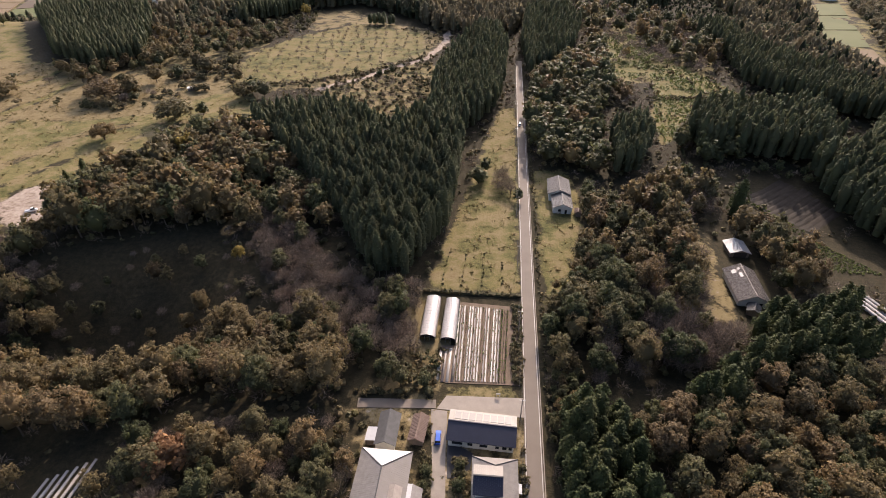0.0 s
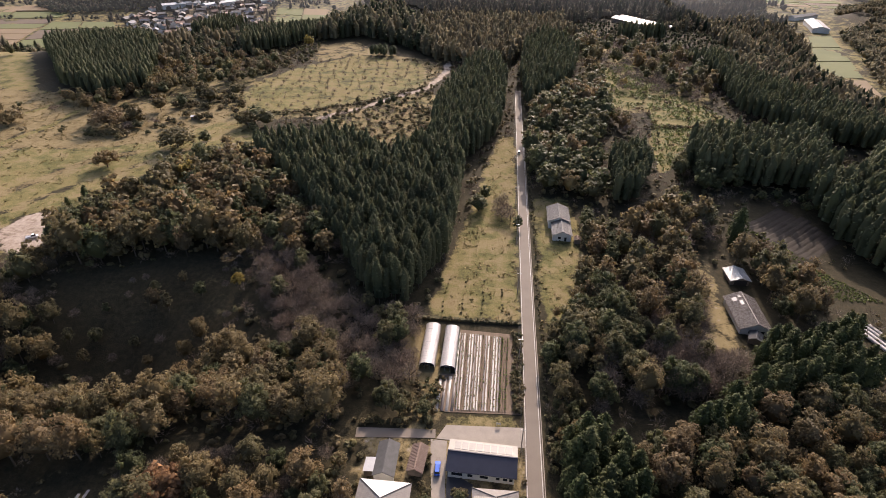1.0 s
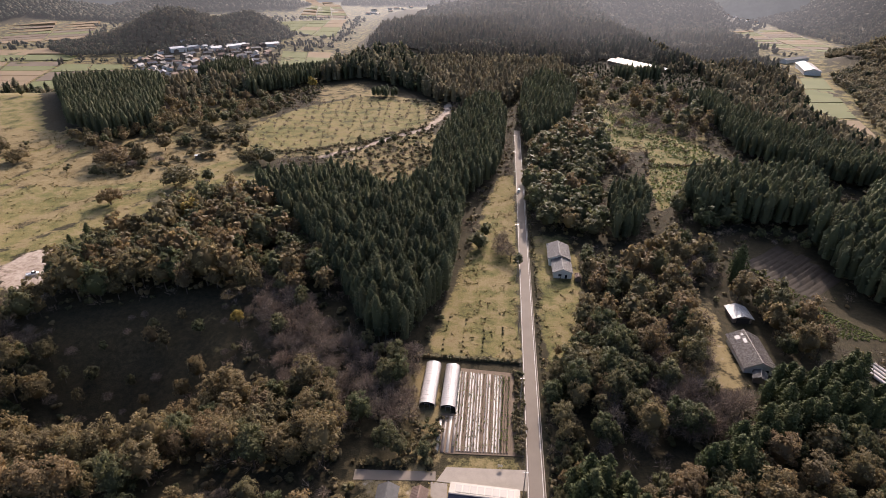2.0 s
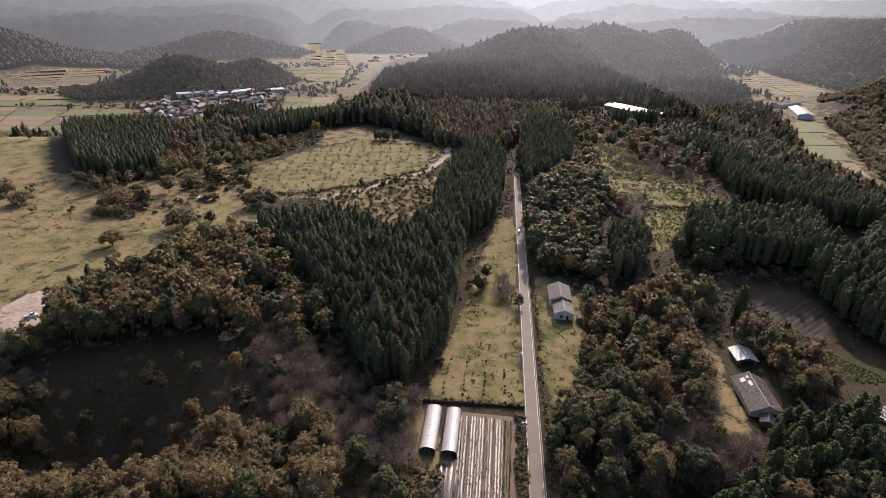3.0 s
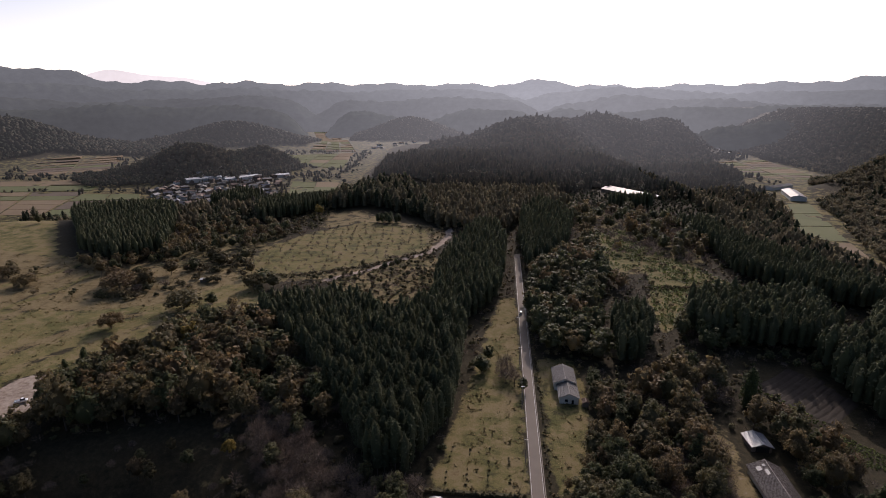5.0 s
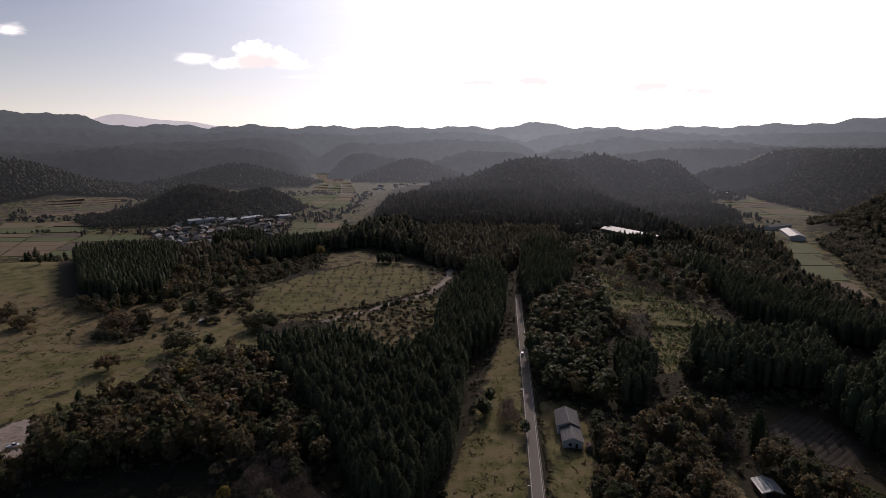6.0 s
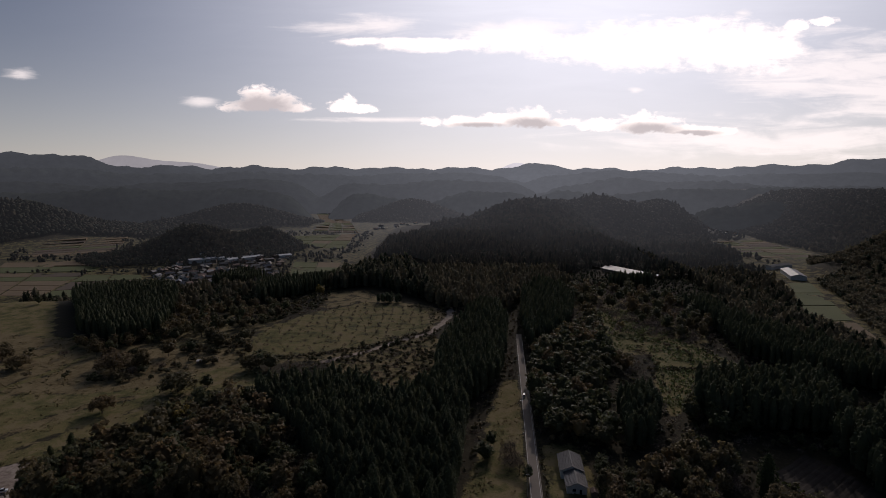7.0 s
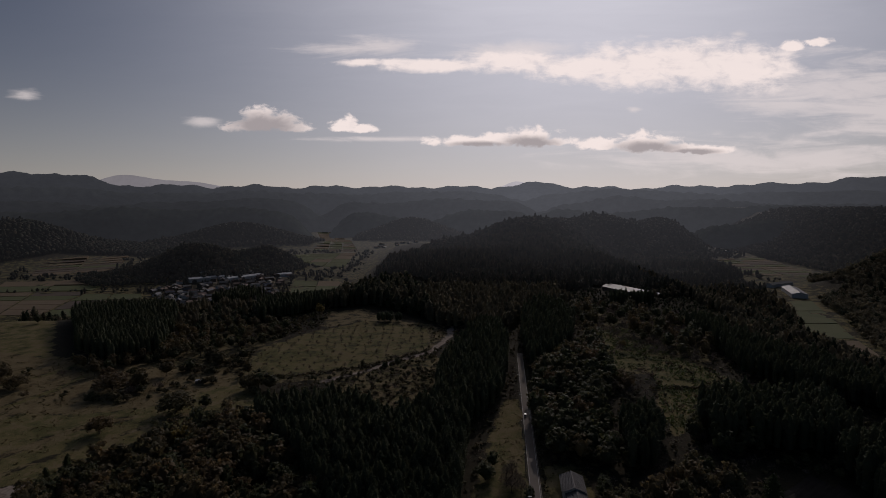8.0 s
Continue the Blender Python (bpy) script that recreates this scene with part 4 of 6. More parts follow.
# broadleaf woods: outline, spacing, share of each kind, size
OAKS, MIXED, BARES = ((OAK, 0.75), (OLIVE, 1.0)), ((OAK, 0.4), (OLIVE, 0.75), (BARE, 1.0)), ((BARE, 0.93), (OLIVE, 1.0))
WOODS = [
    ([(-176, 222), (-172, 240), (-156, 252), (-144, 296), (-113, 304), (-84, 262), (-88, 228), (-84, 204), (-100, 207), (-122, 204), (-150, 196), (-168, 205)], 6.8, OAKS, 1.15),
    ([(-82, 192), (-66, 212), (-40, 176), (-24, 166), (-8, 164), (-10, 126), (-22, 128), (-36, 124), (-52, 146)], 4.6, BARES, 0.85),
    ([(-92, 136), (-82, 156), (-58, 146), (-36, 150), (-34, 128), (-25, 112), (-57, 112), (-84, 112)], 6.4, OAKS, 1.0),
    ([(-150, 132), (-117, 126), (-86, 122), (-82, 106), (-84, 101), (-130, 96)], 6.2, OAKS, 0.95),
    ([(-92, 92), (-62, 100), (-30, 104), (-23, 96), (-25, 66), (-95, 66)], 6.4, MIXED, 0.8),
    ([(-128, 86), (-108, 88), (-106, 70), (-128, 70)], 6.6, MIXED, 0.8),
    ([(-230, 196), (-165, 200), (-150, 160), (-156, 140), (-150, 132), (-240, 132)], 7.0, MIXED, 0.9),
    ([(-150, 190), (-92, 200), (-84, 170), (-100, 150), (-150, 150)], 10.5, ((BARE, 0.45), (OAK, 0.75), (OLIVE, 1.0)), 0.55),
    ([(50, 262), (66, 268), (82, 254), (90, 300), (98, 330), (118, 380), (140, 516), (118, 470), (66, 404), (56, 340)], 7.6, ((OLIVE, 0.85), (OAK, 1.0)), 1.2),
    ([(69, 240), (80, 236), (75, 190), (60, 160), (45, 143), (38, 118), (35, 140), (46, 162), (60, 190)], 5.4, ((OLIVE, 0.6), (OAK, 1.0)), 0.75),
    ([(86, 226), (122, 262), (136, 240), (124, 216), (108, 212), (106, 180), (100, 150), (97, 138), (79, 122), (48, 116), (42, 136), (67, 168)], 6.2, ((OAK, 0.3), (OLIVE, 0.45), (BARE, 1.0)), 0.95),
    ([(72, 120), (94, 126), (106, 148), (100, 178), (76, 178), (72, 150)], 4.4, BARES, 1.05),
    ([(112, 214), (124, 220), (128, 250), (116, 246)], 4.8, ((BARE, 0.6), (OAK, 1.0)), 0.95),
    ([(128, 206), (150, 206), (154, 182), (142, 160), (128, 160), (134, 186)], 6.0, ((OLIVE, 0.5), (OAK, 1.0)), 0.85),
    ([(56, 104), (80, 106), (102, 116), (138, 118), (140, 66), (60, 66)], 6.0, ((OAK, 0.6), (OLIVE, 1.0)), 0.9),
    ([(132, 288), (144, 320), (160, 332), (164, 276), (142, 272)], 6.4, ((OLIVE, 0.8), (BARE, 1.0)), 1.0),
    ([(166, 268), (198, 266), (196, 250), (168, 258)], 7.5, ((OLIVE, 0.7), (BARE, 1.0)), 0.6),
    ([(126, 420), (136, 480), (132, 560), (128, 650), (180, 660), (250, 600), (244, 520), (230, 470), (208, 420), (176, 440)], 9.6, ((OAK, 0.2), (BARE, 0.72), (OLIVE, 1.0)), 1.1),
    ([(-250, 476), (-232, 436), (-165, 478), (-152, 545), (-190, 566), (-230, 570), (-256, 520)], 8.6, ((OAK, 0.45), (BARE, 0.62), (OLIVE, 1.0)), 0.8),
    ([(-310, 436), (-264, 400), (-226, 440), (-232, 490), (-246, 452), (-264, 420)], 6.5, ((OAK, 0.6), (OLIVE, 1.0)), 0.7),
    ([(-90, 268), (-72, 266), (-48, 226), (-44, 206), (-66, 204), (-84, 204)], 5.4, ((BARE, 0.55), (OLIVE, 0.8), (OAK, 1.0)), 0.95),
    ([(70, 404), (130, 410), (136, 470), (112, 470), (92, 440)], 7.6, ((OLIVE, 0.6), (OAK, 1.0)), 1.1),
    ([(96, 400), (132, 350), (136, 376), (122, 420)], 9.0, ((OAK, 0.4), (BARE, 0.6), (OLIVE, 1.0)), 0.9),
    ([(44, 140), (49, 164), (61, 178), (75, 152), (58, 134)], 5.6, ((OLIVE, 0.85), (OAK, 1.0)), 1.05),
    ([(28.5, 62), (33, 62), (36.5, 106), (33, 106)], 3.0, ((OLIVE, 0.8), (OAK, 1.0)), 0.36),
    ([(33.5, 106), (42, 106), (50, 165), (41.5, 165)], 3.5, ((OLIVE, 0.8), (OAK, 1.0)), 0.36),
]
far_oak, far_olive, far_bare = Wood(), Wood(), Wood()
sites = [(x, y, shares, size) for poly, gap, shares, size in WOODS for x, y in spots(poly, gap, 100 + int(poly[0][0]) % 50, 0.38, 0.3, 0.94)]
for x, y, shares, size in sorted(sites, key=lambda q: q[1]):
    pick = rnd.random()
    kind = next(k for k, share in shares if pick <= share)
    if not clear(x, y, KEEP_OFF + ([] if kind is BARE and y > 400 else [RIGHT_MEADOW, FAR_GLADE])):
        continue
    s = size * rnd.uniform(0.78, 1.42)
    if COUNT.get(kind["name"], 0) < MOST and y < 330:
        plant(kind, x, y, s, rnd.uniform(0.88, 1.2), rnd)
    else:
        (far_oak if kind is OAK else far_olive if kind is OLIVE else far_bare).add(rnd.choice(kind["arrays"]), x, y, s, rnd.uniform(0.85, 1.12), rnd)
far_oak.done("oak_wood", M_OAK, "brown autumn oak woods on the plateau")
far_olive.done("evergreen_wood", M_OLIVE, "dull olive broadleaf woods on the plateau")
far_bare.done("bare_wood", M_TWIG, "leafless grey-brown trees among the woods")

# single trees of the meadow, the grass strip and the gardens
for kind, x, y, s in ((SPREAD, -167, 330, 1.55), (SPREAD, -196, 300, 0.95), (OLIVE, -152, 338, 1.2), (SPREAD, -228, 366, 1.6), (SPREAD, -300, 372, 1.1), (SPREAD, -325, 390, 1.2), (SPREAD, -136, 372, 1.0), (OAK, -212, 372, 1.6), (OAK, -240, 380, 1.5), (OLIVE, -132, 378, 1.5), (OLIVE, -122, 372, 1.5), (OAK, -262, 400, 1.4), (OAK, -208, 400, 1.4), (OLIVE, -196, 412, 1.2), (OAK, -178, 420, 1.5), (OLIVE, -165, 440, 1.3), (OAK, -190, 436, 1.3), (OAK, -205, 450, 1.5), (OLIVE, -222, 440, 1.3), (OAK, -148, 402, 1.0), (BARE, -212, 360, 1.2), (BARE, -200, 372, 1.1),
                      (BARE, -305, 385, 1.1), (OAK, -322, 372, 1.0), (OAK, -330, 400, 0.9), (BARE, -285, 398, 1.1), (OLIVE, -427, 566, 1.0), (ROUNDED, 241, 350, 1.15), (OLIVE, -17, 119.5, 1.0), (OLIVE, -12.5, 117.5, 0.75), (OLIVE, -5, 117, 0.6),
                      (OLIVE, 19, 250, 1.15), (OLIVE, 23, 262, 0.8), (OLIVE, 47, 152, 1.35), (OLIVE, -3.5, 86, 0.45), (OLIVE, 5.5, 88, 0.38), (OLIVE, 5.0, 82, 0.45), (OLIVE, -4.5, 82, 0.4), (OLIVE, -65.8, 425, 0.5), (OLIVE, -47, 418, 0.6), (OLIVE, -38, 424, 0.7)):
    plant(kind, x, y, s, 0.72 if s > 1 else 0.95, rnd)
plant(YELLOW, -136, 272, 1.55, 1.1, rnd)
plant(YELLOW, -128, 266, 0.9, 1.0, rnd)
plant(YELLOW, -83, 185, 0.75, 1.2, rnd)
plant(YELLOW, -140, 602, 1.4, 1.1, rnd)
plant(RUST, -73, 87, 1.7, 1.0, rnd)
plant(RUST, -68, 91, 1.3, 1.0, rnd)
plant(RUST, -168, 676, 1.4, 1.3, rnd)
plant(YELLOW, 153, 470, 1.0, 1.0, rnd)
for x, y in ((28, 244), (30, 240), (31.5, 249), (34, 238), (32, 256), (29, 251), (33, 244)):
    plant(BARE, x, y, 1.0, 1.0, rnd, "thin rusty-twigged tree on the grass strip")
plant(OLIVE, 37, 232, 0.6, 1.1, rnd)

# orchard rows
for x, y in spots(ORCHARD, 10.5, 31, 0.24, 0.5):
    plant(FRUIT, x, y, rnd.uniform(0.85, 1.3), 1.0, rnd, "", "orchard rows")


def bush(x, y, s, label="low ragged bush with brown-green leaves", group="", tall=1.0):
    ob = new("bush", rnd.choice(BUSH))
    ob.matrix_world = pose(x, y, float(height(x, y)) - 0.1, 0, 0, rnd.uniform(0, 360)) @ Matrix.Diagonal((s, s, s * tall, 1))
    return tagged(ob, label, "bush", group)


SCRUB = [([(-234, 345), (-205, 340), (-150, 395), (-128, 350), (-120, 380), (-152, 400), (-165, 470), (-200, 440), (-240, 400)], 8.0, 1.8, 0.6), ([(-86, 392), (-60, 420), (-16, 460), (-8, 420), (-10, 345), (-50, 345), (-70, 360)], 5.5, 0.9, 0.7),
         ([(-190, 531), (-164, 650), (-128, 640), (-130, 560), (-160, 500)], 6.5, 1.4, 0.9), ([(-330, 360), (-240, 345), (-225, 380), (-320, 420)], 13, 1.7, 0.35), ([(130, 300), (150, 380), (155, 500), (205, 415), (214, 372), (160, 345)], 7.0, 1.0, 0.4),
         ([(-12, 114), (-3, 114), (4, 132), (-9, 134), (-12, 122)], 2.4, 0.85, 0.7)]
brush = Wood()
for x in np.arange(144, 216, 1.6):
    brush.add(oak_crown(117, 2.6, 1.9, 40, 0.5, 2, 0.05, 0.8), x, 373.5 + 0.03 * (x - 144) + rnd.uniform(-1, 1), rnd.uniform(0.8, 1.3), 1.0, rnd)
count = 0
for poly, gap, s, keep in SCRUB:
    for x, y in spots(poly, gap, 41 + int(gap), 0.45, 0.2, keep):
        count += 1
        if count <= 280:
            bush(x, y, s * rnd.uniform(0.5, 1.3))
        else:
            v, t = oak_crown(110 + count % 3, 2.6, 1.9, 44, 0.5, 2, 0.05, 0.8)
            brush.add((v, t), x, y, s * rnd.uniform(0.5, 1.3), 1.0, rnd)
TUFT = [merge([oak_crown(115 + q, 2.6, 1.9, 22, 0.6, 1, 0.05, 0.9)]) for q in range(4)]
OPEN = [STRIP, VERGE, MEADOW, ORCHARD, SAND, RIGHT_MEADOW, FAR_GLADE, RIGHT_SOIL, DRIVE, GARDEN, GLADE, CEDAR_BLOCK, CEDAR_BAND, *TRACKS, *KEEP_OFF, [(152, 174), (200, 174), (205, 207), (152, 207)]]
land = [(-230, 60), (150, 60), (300, 240), (300, 560), (-150, 560), (-110, 340), (-150, 260), (-330, 150)]
THICKET = [twig_crown(130 + q, 2.6, 1.9, 36, 0.08) for q in range(3)]
thicket = Wood()
for x, y in off(spots(land, 5.1, 47, 0.48, 0.1, 0.9), OPEN):
    if rnd.random() < 0.97:
        if rnd.random() < 0.6:
            brush.add(rnd.choice(TUFT), x, y, rnd.uniform(0.45, 1.5), rnd.uniform(0.5, 1.3), rnd)
        else:
            thicket.add(rnd.choice(THICKET), x, y, rnd.uniform(0.7, 1.7), rnd.uniform(0.8, 1.2), rnd)
thicket.done("thicket", M_TWIG, "leafless grey-brown thicket between the trees", "thicket")
tussock = Wood()
TUSSOCK = [sprays(np.random.RandomState(140 + q).uniform(-0.5, 0.5, (9, 3)) * [1.4, 1.4, 0.3] + [0, 0, 0.25], np.tile([0.0, 0.0, 1.0], (9, 1)), 0.3, np.random.RandomState(150 + q)) for q in range(4)]
for poly, gap, keep in ((STRIP, 2.0, 0.6), (VERGE, 2.2, 0.65), ([(-330, 120), *MEADOW[1:12], (-330, 452)], 3.0, 0.75), (DRY_HILL, 3.4, 0.7), (ORCHARD, 3.4, 0.6), (GARDEN, 2.0, 0.7), (YARD, 2.4, 0.5)):
    for x, y in off(spots(poly, gap, 48, 0.5, 0.3, keep), [SAND, ROADWAY, *TRACKS]):
        if float(wavy(x, y, 26, 8)) + rnd.uniform(-0.8, 0.8) > 0 and (poly is not YARD or (y < 108 and x < 24) or (x > 24.5 and y < 118)):
            tussock.add(rnd.choice(TUSSOCK), x, y, rnd.uniform(0.5, 1.8) * (0.6 if poly is YARD else 1.0), rnd.uniform(0.7, 1.6), rnd)
reeds = Wood()
for poly, gap in ((RIGHT_MEADOW, 2.1), (FAR_GLADE, 2.8)):
    for x, y in spots(poly, gap, 49, 0.5, 0.3, 0.9):
        if float(wavy(x, y, 34, 18)) + rnd.uniform(-0.9, 0.9) > -0.25:
            reeds.add(rnd.choice(TUSSOCK), x, y, rnd.uniform(1.0, 2.4), rnd.uniform(1.2, 2.6), rnd)
reeds.done("tall_grass", M_CROP, "tall rank green grass of the terraced meadows", "grass")
tussock.done("grass_tussocks", M_TUFT, "dry tufted grass of the meadows and verges", "grass")
for y in np.arange(96, 330, 1.6):
    if rnd.random() < 0.8:
        brush.add(rnd.choice(TUFT), road_x(y) + 4.3 + rnd.uniform(-0.2, 1.2), y, rnd.uniform(0.3, 0.6), 1.0, rnd)
for k in np.linspace(0, 1, 120):
    brush.add(rnd.choice(TUFT), -128 + 112 * k + rnd.uniform(-1, 1), 397 + 10 * k + 62 * k * k + rnd.uniform(-1.5, 1.5), rnd.uniform(0.5, 1.2), 1.0, rnd)
for i in range(90):
    k = rnd.random()
    brush.add(rnd.choice(TUFT), -6 + 35.6 * k, 163.4 - 3.4 * k + rnd.uniform(-0.6, 0.9), rnd.uniform(0.2, 0.5), 1.0, rnd, 0.6 * rnd.random())
brush.done("undergrowth", M_BUSH, "tangled brown and olive undergrowth below the trees", "undergrowth")


# far woods, one joined mesh a stretch
def far_tree(seed, pointed):
    r = np.random.RandomState(seed)
    if pointed:
        return turned([(3.2, 2.0), (3.9, 7.0), (3.4, 11.5), (2.0, 15.0), (0.2, 17.0)], 5, r, 0.3)
    v, t = turned([(2.6, 1.2), (5.0, 4.0), (5.2, 6.6), (3.6, 9.4), (0.3, 10.6)], 6, r, 0.3)
    return v + r.uniform(-0.8, 0.8, v.shape), t


def leafy_tree(seed, pointed):
    """A tree some way off: a dented body with coarse sprays about it."""
    if pointed:
        return cedar_crown(seed, 17.0, 3.5, 20, 0.1, 1.25, 5)
    r = np.random.RandomState(seed)
    mids = r.normal(0, 1, (5, 3)) * [2.2, 2.2, 1.3] + [0, 0, 6.3]
    return merge([clumps_of(mids, np.full(5, 2.5), np.array([0, 0, 4.5]), 28, 1.2, r), blob(np.array([0, 0, 5.0]), 3.4, r, 3, 5)])


POINTED, ROUND = [far_tree(s, True) for s in range(4)], [far_tree(s + 9, False) for s in range(4)]
POINTED_NEAR, ROUND_NEAR = [leafy_tree(s, True) for s in range(5)], [leafy_tree(s + 9, False) for s in range(6)]
FAR_WOODS = [
    ("road_end_wood", [(-12, 560), (30, 540), (66, 540), (84, 595), (118, 660), (190, 640), (230, 560), (300, 560), (330, 700), (205, 750), (-25, 750), (-40, 640)], 6.2, 1.0),
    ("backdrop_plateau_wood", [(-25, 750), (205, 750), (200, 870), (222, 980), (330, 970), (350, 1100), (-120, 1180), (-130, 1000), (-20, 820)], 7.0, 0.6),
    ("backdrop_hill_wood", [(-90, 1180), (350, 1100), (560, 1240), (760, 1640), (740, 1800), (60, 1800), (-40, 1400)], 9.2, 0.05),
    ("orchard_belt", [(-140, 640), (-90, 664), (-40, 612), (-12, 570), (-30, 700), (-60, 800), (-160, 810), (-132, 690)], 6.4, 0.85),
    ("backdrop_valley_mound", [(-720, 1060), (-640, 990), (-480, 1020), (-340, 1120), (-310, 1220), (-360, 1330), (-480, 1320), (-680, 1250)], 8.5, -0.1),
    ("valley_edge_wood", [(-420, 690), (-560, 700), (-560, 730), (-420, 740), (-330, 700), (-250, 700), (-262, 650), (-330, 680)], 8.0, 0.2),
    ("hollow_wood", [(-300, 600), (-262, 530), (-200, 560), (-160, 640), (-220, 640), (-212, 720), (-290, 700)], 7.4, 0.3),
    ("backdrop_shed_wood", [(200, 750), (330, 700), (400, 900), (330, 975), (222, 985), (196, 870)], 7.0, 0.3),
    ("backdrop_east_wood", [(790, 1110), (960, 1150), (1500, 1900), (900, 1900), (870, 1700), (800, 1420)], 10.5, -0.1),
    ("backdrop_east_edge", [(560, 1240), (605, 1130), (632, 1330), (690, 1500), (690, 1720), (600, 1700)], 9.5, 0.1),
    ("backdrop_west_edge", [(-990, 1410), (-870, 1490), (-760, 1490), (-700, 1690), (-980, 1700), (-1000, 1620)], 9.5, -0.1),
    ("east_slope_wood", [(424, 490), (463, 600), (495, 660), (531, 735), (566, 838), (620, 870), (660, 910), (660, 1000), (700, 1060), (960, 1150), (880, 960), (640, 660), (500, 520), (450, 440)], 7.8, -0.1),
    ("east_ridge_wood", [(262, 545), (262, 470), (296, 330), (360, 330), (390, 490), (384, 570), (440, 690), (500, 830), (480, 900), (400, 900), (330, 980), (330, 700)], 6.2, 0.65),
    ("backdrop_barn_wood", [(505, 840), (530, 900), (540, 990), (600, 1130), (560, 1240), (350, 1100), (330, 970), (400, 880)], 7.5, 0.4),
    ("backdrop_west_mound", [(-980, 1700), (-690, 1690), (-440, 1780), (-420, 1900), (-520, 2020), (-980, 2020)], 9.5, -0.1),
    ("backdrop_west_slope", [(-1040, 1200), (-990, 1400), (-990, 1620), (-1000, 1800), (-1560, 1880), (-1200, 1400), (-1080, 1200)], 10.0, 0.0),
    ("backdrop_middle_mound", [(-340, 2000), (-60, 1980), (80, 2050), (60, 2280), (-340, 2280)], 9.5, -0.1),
]
SHED_YARD = [(208, 790), (254, 702), (294, 722), (248, 810)]
BARN_YARD = [(545, 862), (600, 862), (625, 985), (560, 985)]
LOW_EDGE = [(150, 560), (300, 560), (320, 716), (262, 700), (205, 790), (150, 745)]
for k, (name, poly, gap, share) in enumerate(FAR_WOODS):
    far, r = Wood(), random.Random(60 + k)
    pts = off(spots(poly, gap, 70 + k, 0.42, 0.15 * k, 0.95), [SHED_YARD, BARN_YARD] + ([ROADWAY] if k == 0 else []))
    px, py = np.array([p[0] for p in pts]), np.array([p[1] for p in pts])
    for x, y, z, w, low in zip(px.tolist(), py.tolist(), height(px, py).tolist(), wavy(px, py, 160, 77).tolist(), inside(px, py, LOW_EDGE).tolist()):
        pointed = r.random() < share + (0.45 if share > 0.3 else 0.2) * w - 2.0 * low
        far.add(r.choice((POINTED_NEAR if pointed else ROUND_NEAR) if y < 1330 else POINTED if pointed else ROUND), x, y, r.uniform(0.8, 1.15) * ((0.45 if y > 600 else 0.75) if low else 1.15 if y > 1050 else 1.3 if name == "orchard_belt" else 1.0), r.uniform(0.85, 1.15), r, z - 0.15, r.uniform(0.0, 0.4) if pointed else r.uniform(0.1 if y > 1050 else 0.42, 1.0))
    # backdrop woods wear M_FAR, which carries the painted haze emission
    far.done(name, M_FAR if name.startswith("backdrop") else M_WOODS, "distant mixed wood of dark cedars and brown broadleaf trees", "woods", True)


# ---------------------------------------------------------------- buildings
def roof_slope(parent, mat, length, run, rise, eave, side, over, seam, thick=0.16, label=""):
    """One pitched side of a roof along local x, with raised seams."""
    bm = bmesh.new()
    k = over / run
    top, low = eave + rise, eave - rise * k
    h = length / 2 + over
    xs = [(-h, 0.0), (h, 0.0)]
    if seam:
        m = max(int(2 * h / seam), 1)
        xs = [(-h, 0.0)] + [(-h + 2 * h * (i + 0.5) / m + d, up) for i in range(m) for d, up in ((-0.06, 0.0), (-0.05, 0.09), (0.05, 0.09), (0.06, 0.0))] + [(h, 0.0)]
    loops_ = [[bm.verts.new((x, y, z + up)) for x, up in xs] for y, z in ((0, top), (side * (run + over), low))]
    under = [[bm.verts.new((x, y, z - thick)) for x in (-h, h)] for y, z in ((0, top), (side * (run + over), low))]
    for i in range(len(xs) - 1):
        bm.faces.new((loops_[0][i], loops_[1][i], loops_[1][i + 1], loops_[0][i + 1]))
    bm.faces.new((under[0][0], under[0][1], under[1][1], under[1][0]))
    for k in (0, 1):
        bm.faces.new([*loops_[k], under[k][1], under[k][0]])
    bm.faces.new((loops_[0][0], loops_[1][0], under[1][0], under[0][0]))
    bm.faces.new((loops_[0][-1], loops_[1][-1], under[1][1], under[0][1]))
    bmesh.ops.recalc_face_normals(bm, faces=bm.faces)
    return part("roof", bm, mat, parent, label)


def window(parent, x, y, z, w, h, face):
    """A framed pane on a wall that faces along y (face +-1) or along x (face +-2)."""
    def cut(w, h, d0, d1):
        if abs(face) == 1:
            return (x - w / 2, x + w / 2, y + face * d0, y + face * d1, z - h / 2, z + h / 2)
        s = face / 2
        return (x + s * d0, x + s * d1, y - w / 2, y + w / 2, z - h / 2, z + h / 2)
    def ordered(b):
        return (min(b[0], b[1]), max(b[0], b[1]), min(b[2], b[3]), max(b[2], b[3]), b[4], b[5])
    frame_ = part("window", boxes(ordered(cut(w + 0.16, h + 0.16, -0.02, 0.05))), M_STEEL, parent, "aluminium framed window")
    part("pane", boxes(ordered(cut(w, h, 0.03, 0.07))), M_GLASS, frame_)
    return frame_


